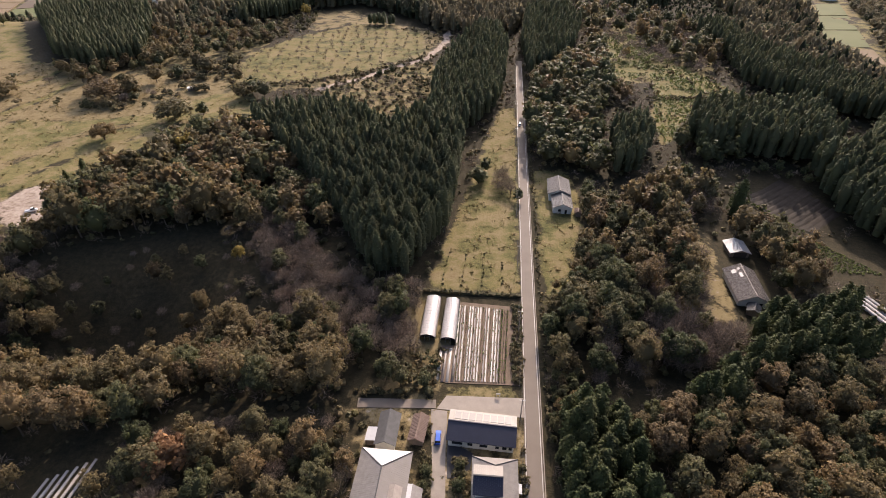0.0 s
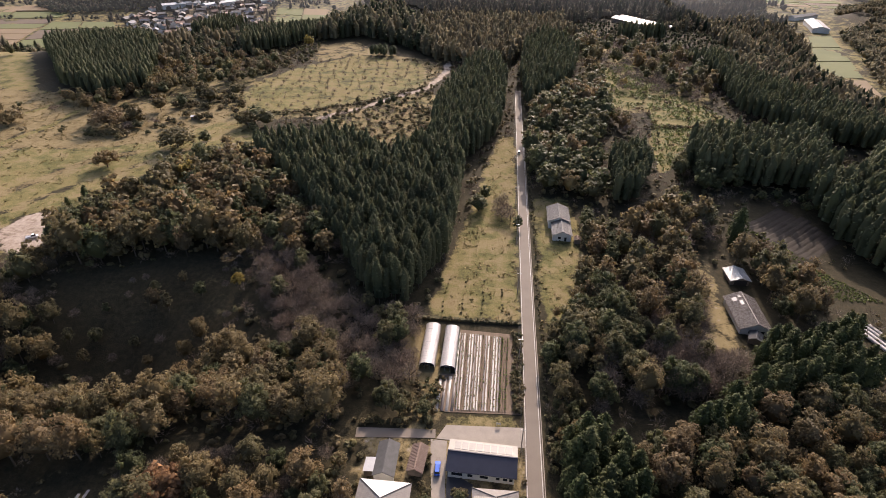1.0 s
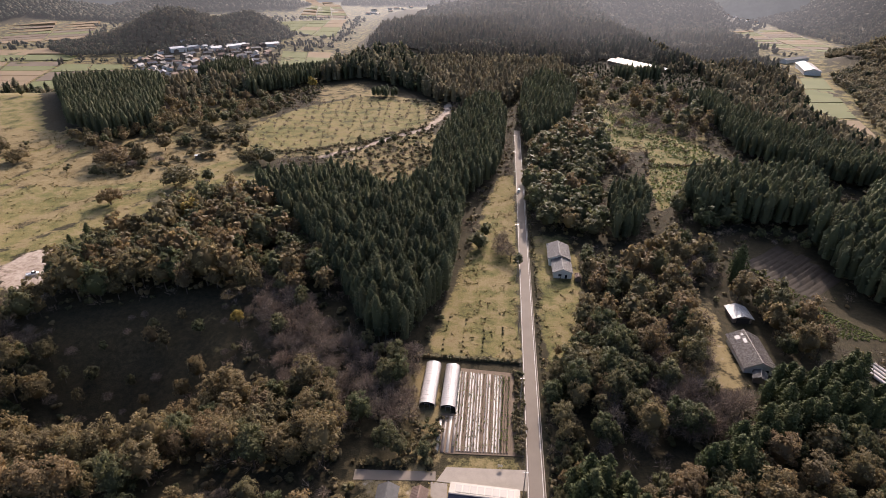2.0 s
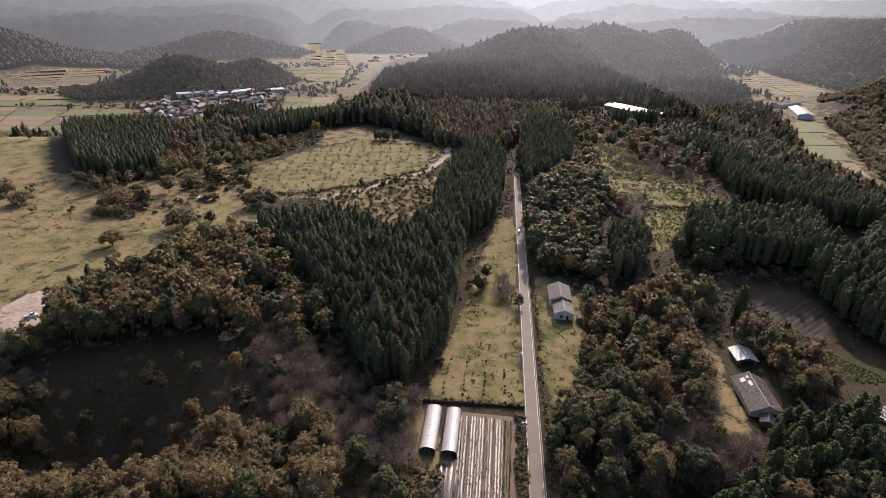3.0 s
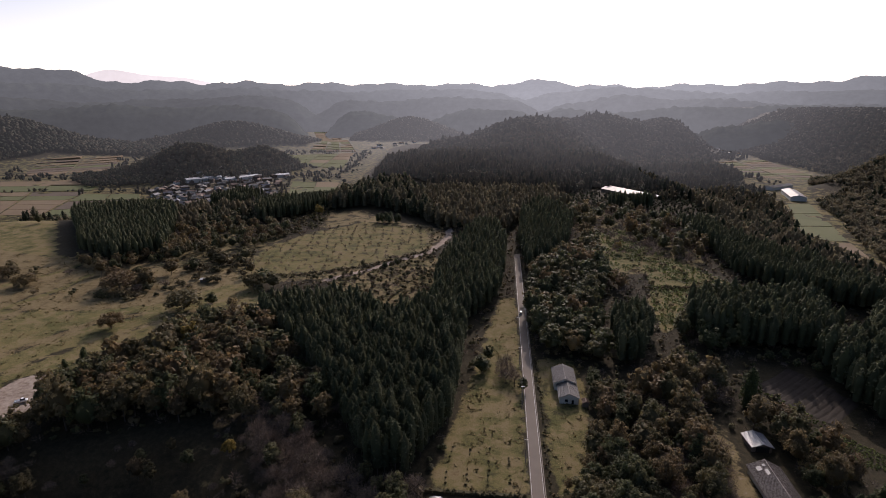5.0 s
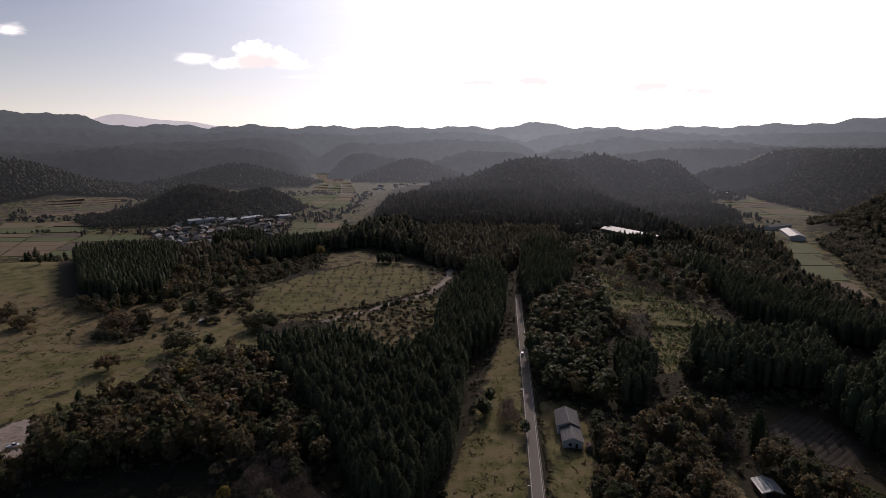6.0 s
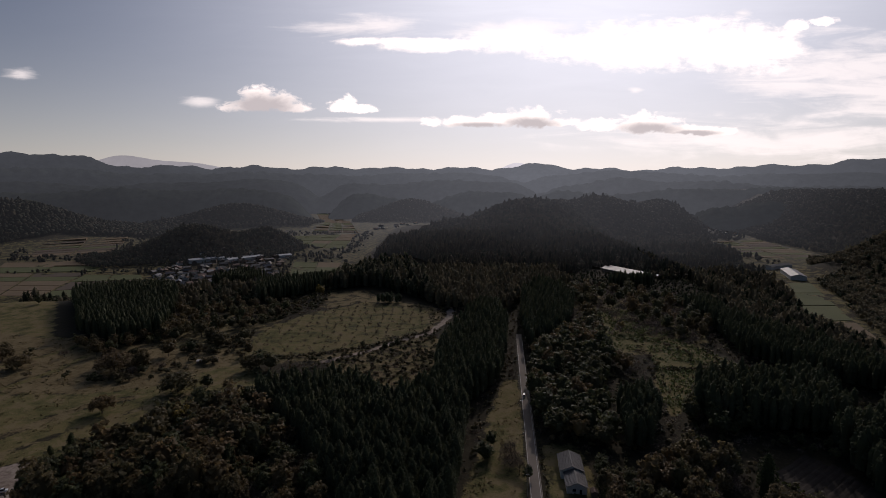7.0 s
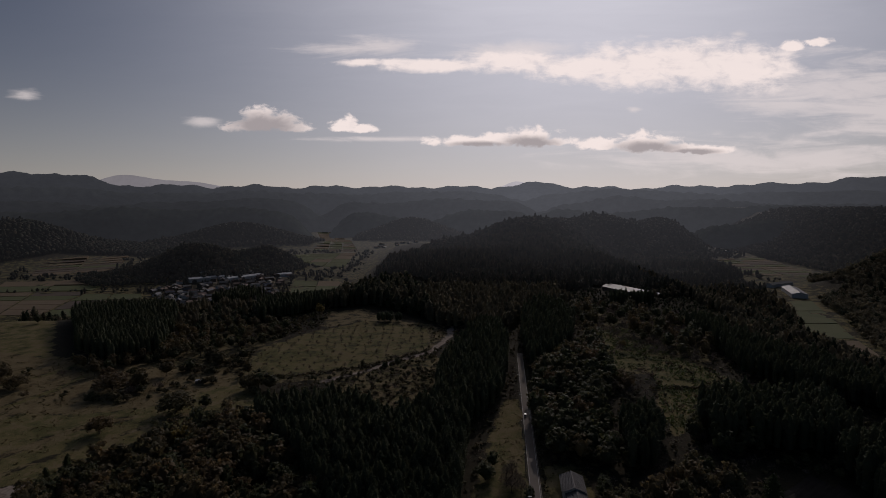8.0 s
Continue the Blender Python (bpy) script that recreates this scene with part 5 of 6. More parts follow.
def gable_house(name, label, x, y, turn, length, width, eave, rise, wall, roof_a, roof_b, over=0.6, seam=0.9, windows=(), ridge_mat=None, group="", base=None):
    """A house with its ridge along local x."""
    z = float(height(x, y)) if base is None else base
    root = thing(name, pose(x, y, z, 0, 0, turn), label, "building", group)
    bm = bmesh.new()
    l, w = length / 2, width / 2
    lo = [bm.verts.new(p) for p in ((-l, -w, -0.8), (l, -w, -0.8), (l, w, -0.8), (-l, w, -0.8))]
    hi = [bm.verts.new(p) for p in ((-l, -w, eave), (l, -w, eave), (l, w, eave), (-l, w, eave))]
    top = [bm.verts.new((-l, 0, eave + rise - 0.12)), bm.verts.new((l, 0, eave + rise - 0.12))]
    bm.faces.new((lo[0], lo[1], hi[1], hi[0]))
    bm.faces.new((lo[2], lo[3], hi[3], hi[2]))
    bm.faces.new((lo[1], lo[2], hi[2], top[1], hi[1]))
    bm.faces.new((lo[3], lo[0], hi[0], top[0], hi[3]))
    bm.faces.new((hi[0], hi[1], top[1], top[0]))
    bm.faces.new((hi[2], hi[3], top[0], top[1]))
    part("wall", bm, wall, root)
    roof_slope(root, roof_a, length, w, rise, eave + 0.02, 1, over, seam)
    roof_slope(root, roof_b, length, w, rise, eave + 0.02, -1, over, seam)
    h = l + over
    part("ridge_cap", boxes((-h, h, -0.18, 0.18, eave + rise - 0.02, eave + rise + 0.14)), ridge_mat or roof_b, root)
    for wx, wy, wz, ww, wh, face in windows:
        window(root, wx, wy, wz, ww, wh, face)
    return root


def hip_roof(root, x0, x1, y0, y1, eave, top, ya, yb, mats, over=0.7):
    """A hipped roof with its ridge along y from ya to yb; mats: far hip, right, near hip, left."""
    x0, x1, y0, y1, mx = x0 - over, x1 + over, y0 - over, y1 + over, (x0 + x1) / 2
    A, B, C, D, P, Q = (x0, y0, eave), (x1, y0, eave), (x1, y1, eave), (x0, y1, eave), (mx, ya, top), (mx, yb, top)
    for mat, face in zip(mats, ((D, C, Q), (B, C, Q, P), (A, B, P), (A, D, Q, P))):
        part("roof", slab(bmesh.new(), face, 0.18), mat, root)
    for s_ in (-1, 1):  # raised seams up the two long sides
        for yy in np.arange(y0 + 0.4, y1 - 0.3, 0.6):
            k = min(1.0, (yy - y0) / (ya - y0), (y1 - yy) / (y1 - yb))
            ex = x0 if s_ < 0 else x1
            a, b = Vector((ex, yy, eave)), Vector((ex + (mx - ex) * k, yy, eave + (top - eave) * k))
            part("roof_seam", slab(bmesh.new(), [a + Vector((0, -0.04, 0.025)), a + Vector((0, 0.04, 0.025)), b + Vector((0, 0.04, 0.025)), b + Vector((0, -0.04, 0.025))], 0.06), mats[1] if s_ > 0 else mats[3], root)
    for a, b in ((D, Q), (C, Q), (P, Q), (A, P), (B, P)):
        v, t = tube((a[0], a[1], a[2] + 0.03), (b[0], b[1], b[2] + 0.03), 0.16, 0.16, 6)
        piece("ridge_cap", mesh_of("ridge cap", v, t, M_SLATE), root)


row = [(x, -4.75, 1.7, w, 1.1, -1) for x, w in ((-6.6, 3.0), (-3.0, 1.4), (0.8, 2.2), (4.6, 1.0), (6.6, 1.2), (8.2, 0.9))]
# sunlit far slope coloured cream, unlit near slope navy, on one roof
long_house = gable_house("long_house", "long low house with navy metal roof, sunlit slope coloured cream, pale panels", 12.0, 99.0, -7.6, 18.2, 9.5, 3.5, 1.7, M_WALL, M_CREAM, M_NAVY, 0.6, 0.0, row)
for i in range(8):
    a = -8.0 + 2.05 * i
    bm = bmesh.new()
    up = lambda y: 3.52 + 1.7 * (1 - y / 4.75) + 0.10
    slab(bm, [(a, 0.9, up(0.9)), (a + 1.7, 0.9, up(0.9)), (a + 1.7, 4.3, up(4.3)), (a, 4.3, up(4.3))], 0.06)
    part("roof_panel", bm, M_LITPANEL, long_house, "pale translucent roof panel")

tile_house = thing("tile_house", pose(14.2, 80.5, 0, 0, 0, -4.5), "two-storey house with weathered grey and navy roof tiles, sunlit upper slope coloured cream", "building")
part("wall", boxes((-5.4, 5.4, -8.5, 8.2, -0.8, 3.3)), M_WALL, tile_house)
hip_roof(tile_house, -5.4, 5.4, -8.5, 8.2, 3.3, 5.2, -4, 5.4, [M_TILE, M_TILE, M_TILE, M_TILE])
upper = part("upper_storey", boxes((-5.0, 1.2, -3.0, 4.2, 3.2, 6.0)), M_WALL, tile_house)
# upper roof's sunlit far slope is coloured cream, its near slope navy
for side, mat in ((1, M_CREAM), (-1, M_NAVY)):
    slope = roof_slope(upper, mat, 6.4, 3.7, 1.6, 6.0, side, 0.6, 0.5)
    slope.location = (-1.9, 0.6, 0)
part("ridge_cap", boxes((-5.7, 1.9, 0.4, 0.8, 7.58, 7.8)), M_SLATE, upper)
part("porch_roof", slab(bmesh.new(), [(5.3, 2.2, 3.0), (7.0, 2.2, 2.6), (7.0, -0.6, 2.6), (5.3, -0.6, 3.0)], 0.1), M_PALE, tile_house)

farm_house = thing("farm_house", pose(-15.3, 79.2, 0, 0, 0, -5.7), "large farmhouse with hipped sheet roof, its sunlit sides coloured paler", "building")
part("wall", boxes((-6.3, 6.3, -12, 11.2, -0.8, 4.4)), M_WALL, farm_house)
# far hip and right slope take paler colours for the sun on them
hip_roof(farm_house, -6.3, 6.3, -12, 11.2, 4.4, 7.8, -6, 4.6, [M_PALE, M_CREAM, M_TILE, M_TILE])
for ax, az, bx, bz in ((2.3, 6.35, 4.1, 6.95), (6.0, 5.75, 4.1, 6.95)):
    part("annex_roof", slab(bmesh.new(), [(ax, 0.6, az), (bx, 0.6, bz), (bx, -12.2, bz), (ax, -12.2, az)], 0.2), M_SHEET, farm_house, "weathered grey raised roof section")
part("annex_gable", prism(bmesh.new(), [(2.5, 0.4), (5.8, 0.4), (5.8, -12.0), (2.5, -12.0)], 4.6, 5.7), M_WALL, farm_house)
for wy in (-6, -2, 2, 6):
    window(farm_house, 6.3, wy, 2.2, 1.7, 1.2, 2)
part("wing_wall", boxes((6.2, 10.4, -8, 2.0, -0.8, 3.4)), M_WALL, farm_house)
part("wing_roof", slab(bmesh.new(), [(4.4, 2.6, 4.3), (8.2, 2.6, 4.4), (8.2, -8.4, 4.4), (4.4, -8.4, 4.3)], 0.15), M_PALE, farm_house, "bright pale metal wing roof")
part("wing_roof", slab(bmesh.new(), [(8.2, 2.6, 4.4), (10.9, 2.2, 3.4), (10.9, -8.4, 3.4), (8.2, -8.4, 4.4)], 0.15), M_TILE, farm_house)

gable_house("grey_shed", "dark grey gabled farm shed with plain walls", -14.8, 99.2, 84.7, 10.4, 5.4, 2.9, 1.5, M_WALL, M_SLATE, M_SLATE, 0.4, 0.0)
lean_to = thing("lean_to", pose(-19.3, 97.6, 0, 0, 0, -6), "small white-roofed lean-to beside the grey shed", "shed")
part("wall", boxes((-1.3, 1.3, -2.1, 2.1, -0.4, 2.2)), M_WOOD, lean_to)
part("roof", slab(bmesh.new(), [(-1.5, -2.3, 2.3), (1.5, -2.3, 2.6), (1.5, 2.3, 2.6), (-1.5, 2.3, 2.3)], 0.1), M_PALE, lean_to)
gable_house("wood_shed", "weathered wooden shed with rusty brown sheet roof", -6.1, 99.8, 80.0, 8.4, 4.0, 2.3, 1.1, M_WOOD, M_RUSTROOF, M_RUSTROOF, 0.4, 0.5)

gable_house("roadside_house", "pale walled house with stepped light grey gabled roofs beside the road", 57.6, 239.5, 84.0, 14, 9.6, 4.6, 2.0, M_WALL, M_TILE, M_TILE, 0.7, 0.8, [(-7.0, 0.0, 2.0, 1.6, 1.2, -2)])
gable_house("roadside_house_annex", "lower pale gabled annex joined to the roadside house", 57.0, 226.5, 84.0, 11.4, 8.4, 3.6, 1.8, M_WALL, M_LITPANEL, M_TILE, 0.6, 0.8, [(-5.7, 1.2, 1.8, 1.4, 1.2, -2), (-5.7, -1.6, 1.2, 1.0, 2.0, -2)])
gable_house("small_store", "little store with brown metal roof beside the house", 63.5, 220.0, 84.0, 3.4, 2.6, 2.2, 0.6, M_WOOD, M_RUSTROOF, M_RUSTROOF, 0.3, 0.5)
barn = gable_house("barn", "open dark barn with pale grey metal roof", 125.6, 192.5, 86.0, 8.6, 7.6, 2.9, 1.3, M_WOOD, M_PALE, M_PALE, 0.6, 0.6)
# near-black sheet on the wall stands for the unlit open doorway
part("barn_door", boxes((-4.42, -4.33, -2.8, 2.4, 0, 2.7)), M_DARK, barn, "near-black sheet standing for the barn doorway's unlit inside")
lone = gable_house("ridge_house", "single-storey house with brownish grey tiled gable roof and skylights", 116.4, 164.4, 83.0, 19.0, 10.6, 3.4, 2.6, M_WALL, M_OLDTILE, M_OLDTILE, 0.7, 0.4, [(-9.5, 1.5, 1.7, 1.6, 1.2, -2), (-9.5, -2.5, 1.7, 1.6, 1.2, -2)])
for sx, sy, w, d in ((6.4, 3.1, 2.3, 1.5), (7.4, 1.3, 1.3, 0.8), (3.6, 1.4, 2.8, 1.0)):
    bm = bmesh.new()
    up = lambda y: 3.42 + 2.6 * (1 - abs(y) / 5.3) + 0.16
    slab(bm, [(sx - w / 2, sy + d / 2, up(sy + d / 2)), (sx + w / 2, sy + d / 2, up(sy + d / 2)), (sx + w / 2, sy - d / 2, up(sy - d / 2)), (sx - w / 2, sy - d / 2, up(sy - d / 2))], 0.1)
    part("skylight", bm, M_FILM, lone, "bright skylight sheet")
gable_house("porch", "small grey-roofed porch in front of the tiled house", 113.6, 151.4, 60.0, 4.5, 4.0, 2.3, 1.0, M_WOOD, M_SLATE, M_SLATE, 0.4, 0.5)
gable_house("meadow_hut", "tiny hut with white sheet roof in the meadow", -175.5, 383.0, 10.0, 6.0, 3.6, 2.1, 0.22, M_WOOD, M_PALE, M_PALE, 0.3, 0.5)


# ---------------------------------------------------------------- yards, beds and greenhouses
def paving(name, ring, lift, mat, label, category="yard"):
    z = float(height(*ring[0]))
    return tagged(part(name, prism(bmesh.new(), ring, z - 0.5, z + lift), mat), label, category, "", "structure")


paving("yard", [(2, 113.2), (27.0, 112.2), (26.6, 105.0), (22.5, 105.2), (3.2, 107.6), (-1.0, 108.2)], 0.12, M_CONCRETE, "pale concrete forecourt beside the road")
paving("drive", [(-2.6, 108.0), (2.2, 107.4), (1.6, 94), (1.5, 74), (-2.8, 74), (-2.0, 88), (-2.4, 97)], 0.15, M_CONCRETE, "dusty concrete drive between the houses")
paving("parking_patch", [(2.3, 97.2), (9.2, 93.0), (8.2, 88.0), (3.6, 85.4), (2.0, 85.4), (1.9, 92)], 0.10, worn("dark paving", (0.035, 0.033, 0.034), (0.065, 0.060, 0.058), 0.3, 0.85, 0.0, 5.0), "dark paved patch between the houses")
paving("lane", [(-25, 112.2), (-1.2, 111.6), (-1.2, 108.4), (-25, 108.6)], 0.10, M_ASPHALT, "patched grey farm lane")

PLOT_TURN = radians(-6.0)
plot = tagged(part("vegetable_plot", prism(bmesh.new(), [(7.4, 157.2), (29.2, 154.2), (25.0, 117.2), (1.6, 118.2), (-1.6, 121), (0.4, 134.6), (6.4, 134.6)], -0.4, 0.14), M_SOIL),
              "brown tilled vegetable plot with long film-covered beds", "field")
order = "wdwswwdwwsdwswwdgsg"
for i, c in enumerate(order):
    k = i / (len(order) - 1)
    a, b = Vector((7.2 + 17.4 * k, 155.2 - 2.6 * k, 0.12)), Vector((4.1 + 16.4 * k, 119.0 - 0.8 * k, 0.12))
    if i == 0:
        b = a + (b - a) * 0.62
    side = Vector((0.27, 0.02, 0))
    bm = bmesh.new()
    steps = 24
    rows_ = []
    for j in range(steps + 1):
        p = a + (b - a) * (j / steps)
        wob = rnd.uniform(-0.05, 0.05)
        rows_.append([bm.verts.new(p + side * q + Vector((wob, 0, h))) for q, h in ((-1.15, 0), (-0.8, 0.26), (0.8, 0.26), (1.15, 0))])
    for r0, r1 in zip(rows_, rows_[1:]):
        for q in range(3):
            bm.faces.new((r0[q], r1[q], r1[q + 1], r0[q + 1]))
    part("bed", bm, {"w": M_MULCH, "d": M_DARKFILM, "s": M_SOIL, "g": M_SOIL}[c], plot)
for i in range(4):
    a = -0.4 + 1.6 * i
    m = pose(a, 125.5, 0, 0, 0, math.degrees(PLOT_TURN))
    piece("bed", mesh_of("short bed", *[np.array(q) for q in ([(-0.5, -7, 0.1), (0.5, -7, 0.1), (0.5, 8, 0.1), (-0.5, 8, 0.1), (-0.35, -6.8, 0.36), (0.35, -6.8, 0.36), (0.35, 7.8, 0.36), (-0.35, 7.8, 0.36)], [(4, 5, 6, 7), (0, 1, 5, 4), (1, 2, 6, 5), (2, 3, 7, 6), (3, 0, 4, 7)])], M_DARKFILM if i % 2 else M_MULCH), plot, m)
dark_plot = thing("tilled_field", pose(172, 236, float(height(172, 236)), 0, 0, 34), "tilled field with long furrow ridges, coloured dark for tree shade", "field")
for i in range(12):
    bm = bmesh.new()
    v0 = -17.0 + 2.8 * i
    half = 18 - 0.7 * abs(i - 6) + rnd.uniform(-2, 2)
    m_ = dark_plot.matrix_world
    vs = []
    for x in np.linspace(-half, half, 10):
        ring = []
        for o, up in ((-1.35, 0.06), (-0.5, 0.2 + rnd.uniform(-0.1, 0.12)), (0.5, 0.2 + rnd.uniform(-0.1, 0.12)), (1.35, 0.06)):
            w = m_ @ Vector((x, v0 + o, 0))
            ring.append(bm.verts.new((x, v0 + o, float(height(w.x, w.y)) - m_.translation.z + up)))
        vs.append(ring)
    for a, b in zip(vs, vs[1:]):
        for q in range(3):
            bm.faces.new((a[q], b[q], b[q + 1], a[q + 1]))
    part("furrow_ridge", bm, M_SHADED_SOIL, dark_plot)
crops = Wood()
sprout = [oak_crown(120 + s, 0.9, 0.55, 14, 0.3, 1, 0.05, 0.8) for s in range(3)]
for i in range(len(order)):
    k = i / (len(order) - 1)
    for j in range(60):
        if rnd.random() < (0.9 if order[i] == "g" else 0.5):
            q = (j + 0.5) / 60
            crops.add(rnd.choice(sprout), 7.2 + 17.4 * k + q * (-3.3 - k) + rnd.uniform(-0.15, 0.15), 155.2 - 2.6 * k + q * (-36 + 2 * k), rnd.uniform(0.35, 0.8) * (1.1 if order[i] == "g" else 0.7), 1.0, rnd, 0.3)
for x, y in spots([(154, 202), (170, 206), (180, 178), (154, 179)], 1.35, 51, 0.3, 0.7):
    crops.add(rnd.choice(sprout), x, y, rnd.uniform(0.9, 1.6), 0.8, rnd)
for x, y in spots([(148, 236), (156, 232), (170, 214), (162, 210)], 2.4, 52, 0.3, 0.7):
    crops.add(rnd.choice(sprout), x, y, rnd.uniform(1.2, 2.2), 1.0, rnd)
crops.done("crop_rows", M_CROP, "rows of low green vegetables in the plots", "crops")
for y in np.arange(118, 154, 1.7):
    bush(25.2 + 0.1 * (y - 118) + rnd.uniform(-0.6, 0.6), y, rnd.uniform(0.5, 0.85), "dark green garden shrub beside the vegetable plot", "plot hedge")
    bush(23.4 + 0.1 * (y - 118) + rnd.uniform(-0.5, 0.5), y + 0.8, rnd.uniform(0.35, 0.7), "dark green garden shrub beside the vegetable plot", "plot hedge")
for x in np.arange(-26, 0, 2.2):
    bush(x + rnd.uniform(-0.8, 0.8), 113.8 + rnd.uniform(-0.6, 1.6), rnd.uniform(0.45, 1.2), "unclipped hedge shrub along the farm lane", "lane hedge")
for x, y, k in ((-3.8, 90.5, 0.9), (-4.2, 87.5, 1.1), (-3.4, 84.0, 1.0), (-4.6, 92.5, 0.7), (4.4, 90.2, 0.8), (6.3, 90.0, 0.9), (5.2, 86.0, 1.1), (4.0, 83.2, 0.9), (6.6, 83.5, 0.8), (5.4, 79.8, 1.0), (-3.6, 80.5, 1.0), (22.4, 88.0, 0.7), (22.6, 84.5, 0.8), (22.2, 81.0, 0.7), (23.2, 93.5, 0.5), (-3.3, 99.5, 0.6), (-3.0, 102.0, 0.5), (-10.8, 101.5, 0.35), (-10.6, 98.5, 0.35), (-22.6, 101.5, 0.7), (-23, 92, 0.7), (-24, 86, 0.8)):
    bush(x, y, k, "leafy garden shrub beside the farm buildings", "garden shrubs")
for a, b in (((4, 192), (0.5, 168)), ((11, 190), (8, 167)), ((18, 188), (16, 167)), ((25, 184), (24, 168))):
    for k in np.linspace(0, 1, 9):
        if rnd.random() < 0.75:
            bush(a[0] + (b[0] - a[0]) * k + rnd.uniform(-0.3, 0.3), a[1] + (b[1] - a[1]) * k, rnd.uniform(0.18, 0.36), "small withered plant in a field row", "field rows")
bank = bmesh.new()
for i in range(30):
    x0 = -6 + 35.6 * i / 29
    y0 = 163.6 - 3.4 * i / 29
    box(bank, x0 - 0.75, x0 + 0.75, y0 - 0.5, y0 + 0.7 + rnd.uniform(0, 0.3), -0.4, 0.9 + rnd.uniform(-0.12, 0.12))
tagged(part("field_bank", bank, M_BANK), "rough grass bank between grass field and plot", "bank", "", "structure")


def greenhouse(x, y, turn, length, width, tall, label, ribs, group="greenhouses"):
    root = thing("greenhouse", pose(x, y, 0.05, 0, 0, turn), label, "greenhouse", group)
    n, w = 12, width / 2
    prof = [(w * math.cos(math.pi * i / n), 0.5 * tall + 0.5 * tall * math.sin(math.pi * i / n)) if 0 < i < n else ((w if i == 0 else -w), 0.0) for i in range(n + 1)]
    bm = bmesh.new()
    l = length / 2
    for inner in (0.0, -0.06):
        rings = [[bm.verts.new((px * (1 + inner / w), yy, max(pz + inner, 0))) for px, pz in prof] for yy in np.linspace(-l, l, 12)]
        for a, b in zip(rings, rings[1:]):
            for i in range(n):
                bm.faces.new((a[i], b[i], b[i + 1], a[i + 1]))
    ob = part("film_cover", bm, M_FILM, root)
    for q in ob.data.polygons:
        q.use_smooth = True
    for i in range(ribs + 1):
        yy = -l + length * i / ribs
        v, t = bent([(p[0] * 1.01, yy, p[1] + 0.02) for p in prof], 0.035)
        piece("hoop", mesh_of("hoop", v, t, M_STEEL), root)
    # the net is near-black, standing for the tunnel's unlit inside
    for yy, mat, name in ((l - 0.05, M_FILM, "end_wall"), (-l + 1.6, M_DARK, "shade_net")):
        bm = bmesh.new()
        a, b = [bm.verts.new((px * 0.97, yy, pz * 0.98)) for px, pz in prof], [bm.verts.new((px * 0.97, yy + 0.05, pz * 0.98)) for px, pz in prof]
        bm.faces.new(a)
        bm.faces.new(b[::-1])
        for i in range(n):
            bm.faces.new((a[i], a[i + 1], b[i + 1], b[i]))
        part(name, bm, mat, root, "net across the open end, near-black as the unlit inside" if name == "shade_net" else "")
    part("door_frame", boxes((-0.9, -0.8, -l - 0.02, -l + 0.08, 0, 2.1), (0.8, 0.9, -l - 0.02, -l + 0.08, 0, 2.1), (-0.9, 0.9, -l - 0.02, -l + 0.08, 2.1, 2.2)), M_STEEL, root)
    return root


greenhouse(-3.5, 147.3, -5.7, 21, 5.4, 3.0, "white film tunnel greenhouse with one open dark end", 12)
greenhouse(3.5, 146.1, -5.7, 21, 5.2, 2.9, "dusty ribbed film tunnel greenhouse with open dark end", 24)
for i in range(4):
    greenhouse(159.5 + 1.95 * i, 145.2 + 0.5 * i, 14, 30, 1.4, 0.9, "long low white film tunnel beside the lane", 14, "low tunnels")
for i in range(6):
    n = 6 + 1.2 * i
    root = thing("row_tunnel", pose(-104.5 + 1.9 * i, 79 + n / 2, float(height(-100, 82)), 0, 0, -7), "long narrow strip of pale mulch film on dark soil", "field row", "film rows")
    part("film", boxes((-0.38, 0.38, -n / 2 - 4, n / 2, 0.0, 0.35)), M_FILM, root)
    part("film_edge", boxes((-0.62, -0.47, -n / 2 - 4, n / 2, 0.0, 0.12)), M_DARKFILM, root)


# ---------------------------------------------------------------- vehicles
def wheels(root, xs, ys, r=0.29):
    for x in xs:
        for y in ys:
            v, t = merge([tube((x - 0.09, y, r), (x + 0.09, y, r), r, r, 14)])
            wheel = piece("wheel", mesh_of("tyre", v, t, M_RUBBER), root, None, "black tyre")
            v, t = tube((x - 0.1, y, r), (x + 0.1, y, r), r * 0.55, r * 0.55, 10)
            piece("rim", mesh_of("rim", v, t, M_STEEL), wheel)


def shell(points, half, inset):
    """A body from a side outline (y, z), narrower towards its top."""
    bm = bmesh.new()
    zs = [p[1] for p in points]
    lo, hi = min(zs), max(zs)
    sides = []
    for s in (-1, 1):
        sides.append([bm.verts.new((s * (half - inset * max(0, (z - lo) / (hi - lo) - 0.45)), y, z)) for y, z in points])
    bm.faces.new(sides[0])
    bm.faces.new(sides[1][::-1])
    for i in range(len(points)):
        j = (i + 1) % len(points)
        bm.faces.new((sides[0][i], sides[1][i], sides[1][j], sides[0][j]))
    bmesh.ops.recalc_face_normals(bm, faces=bm.faces)
    bmesh.ops.bevel(bm, geom=list(bm.edges), offset=0.04, segments=2, affect="EDGES")
    return bm


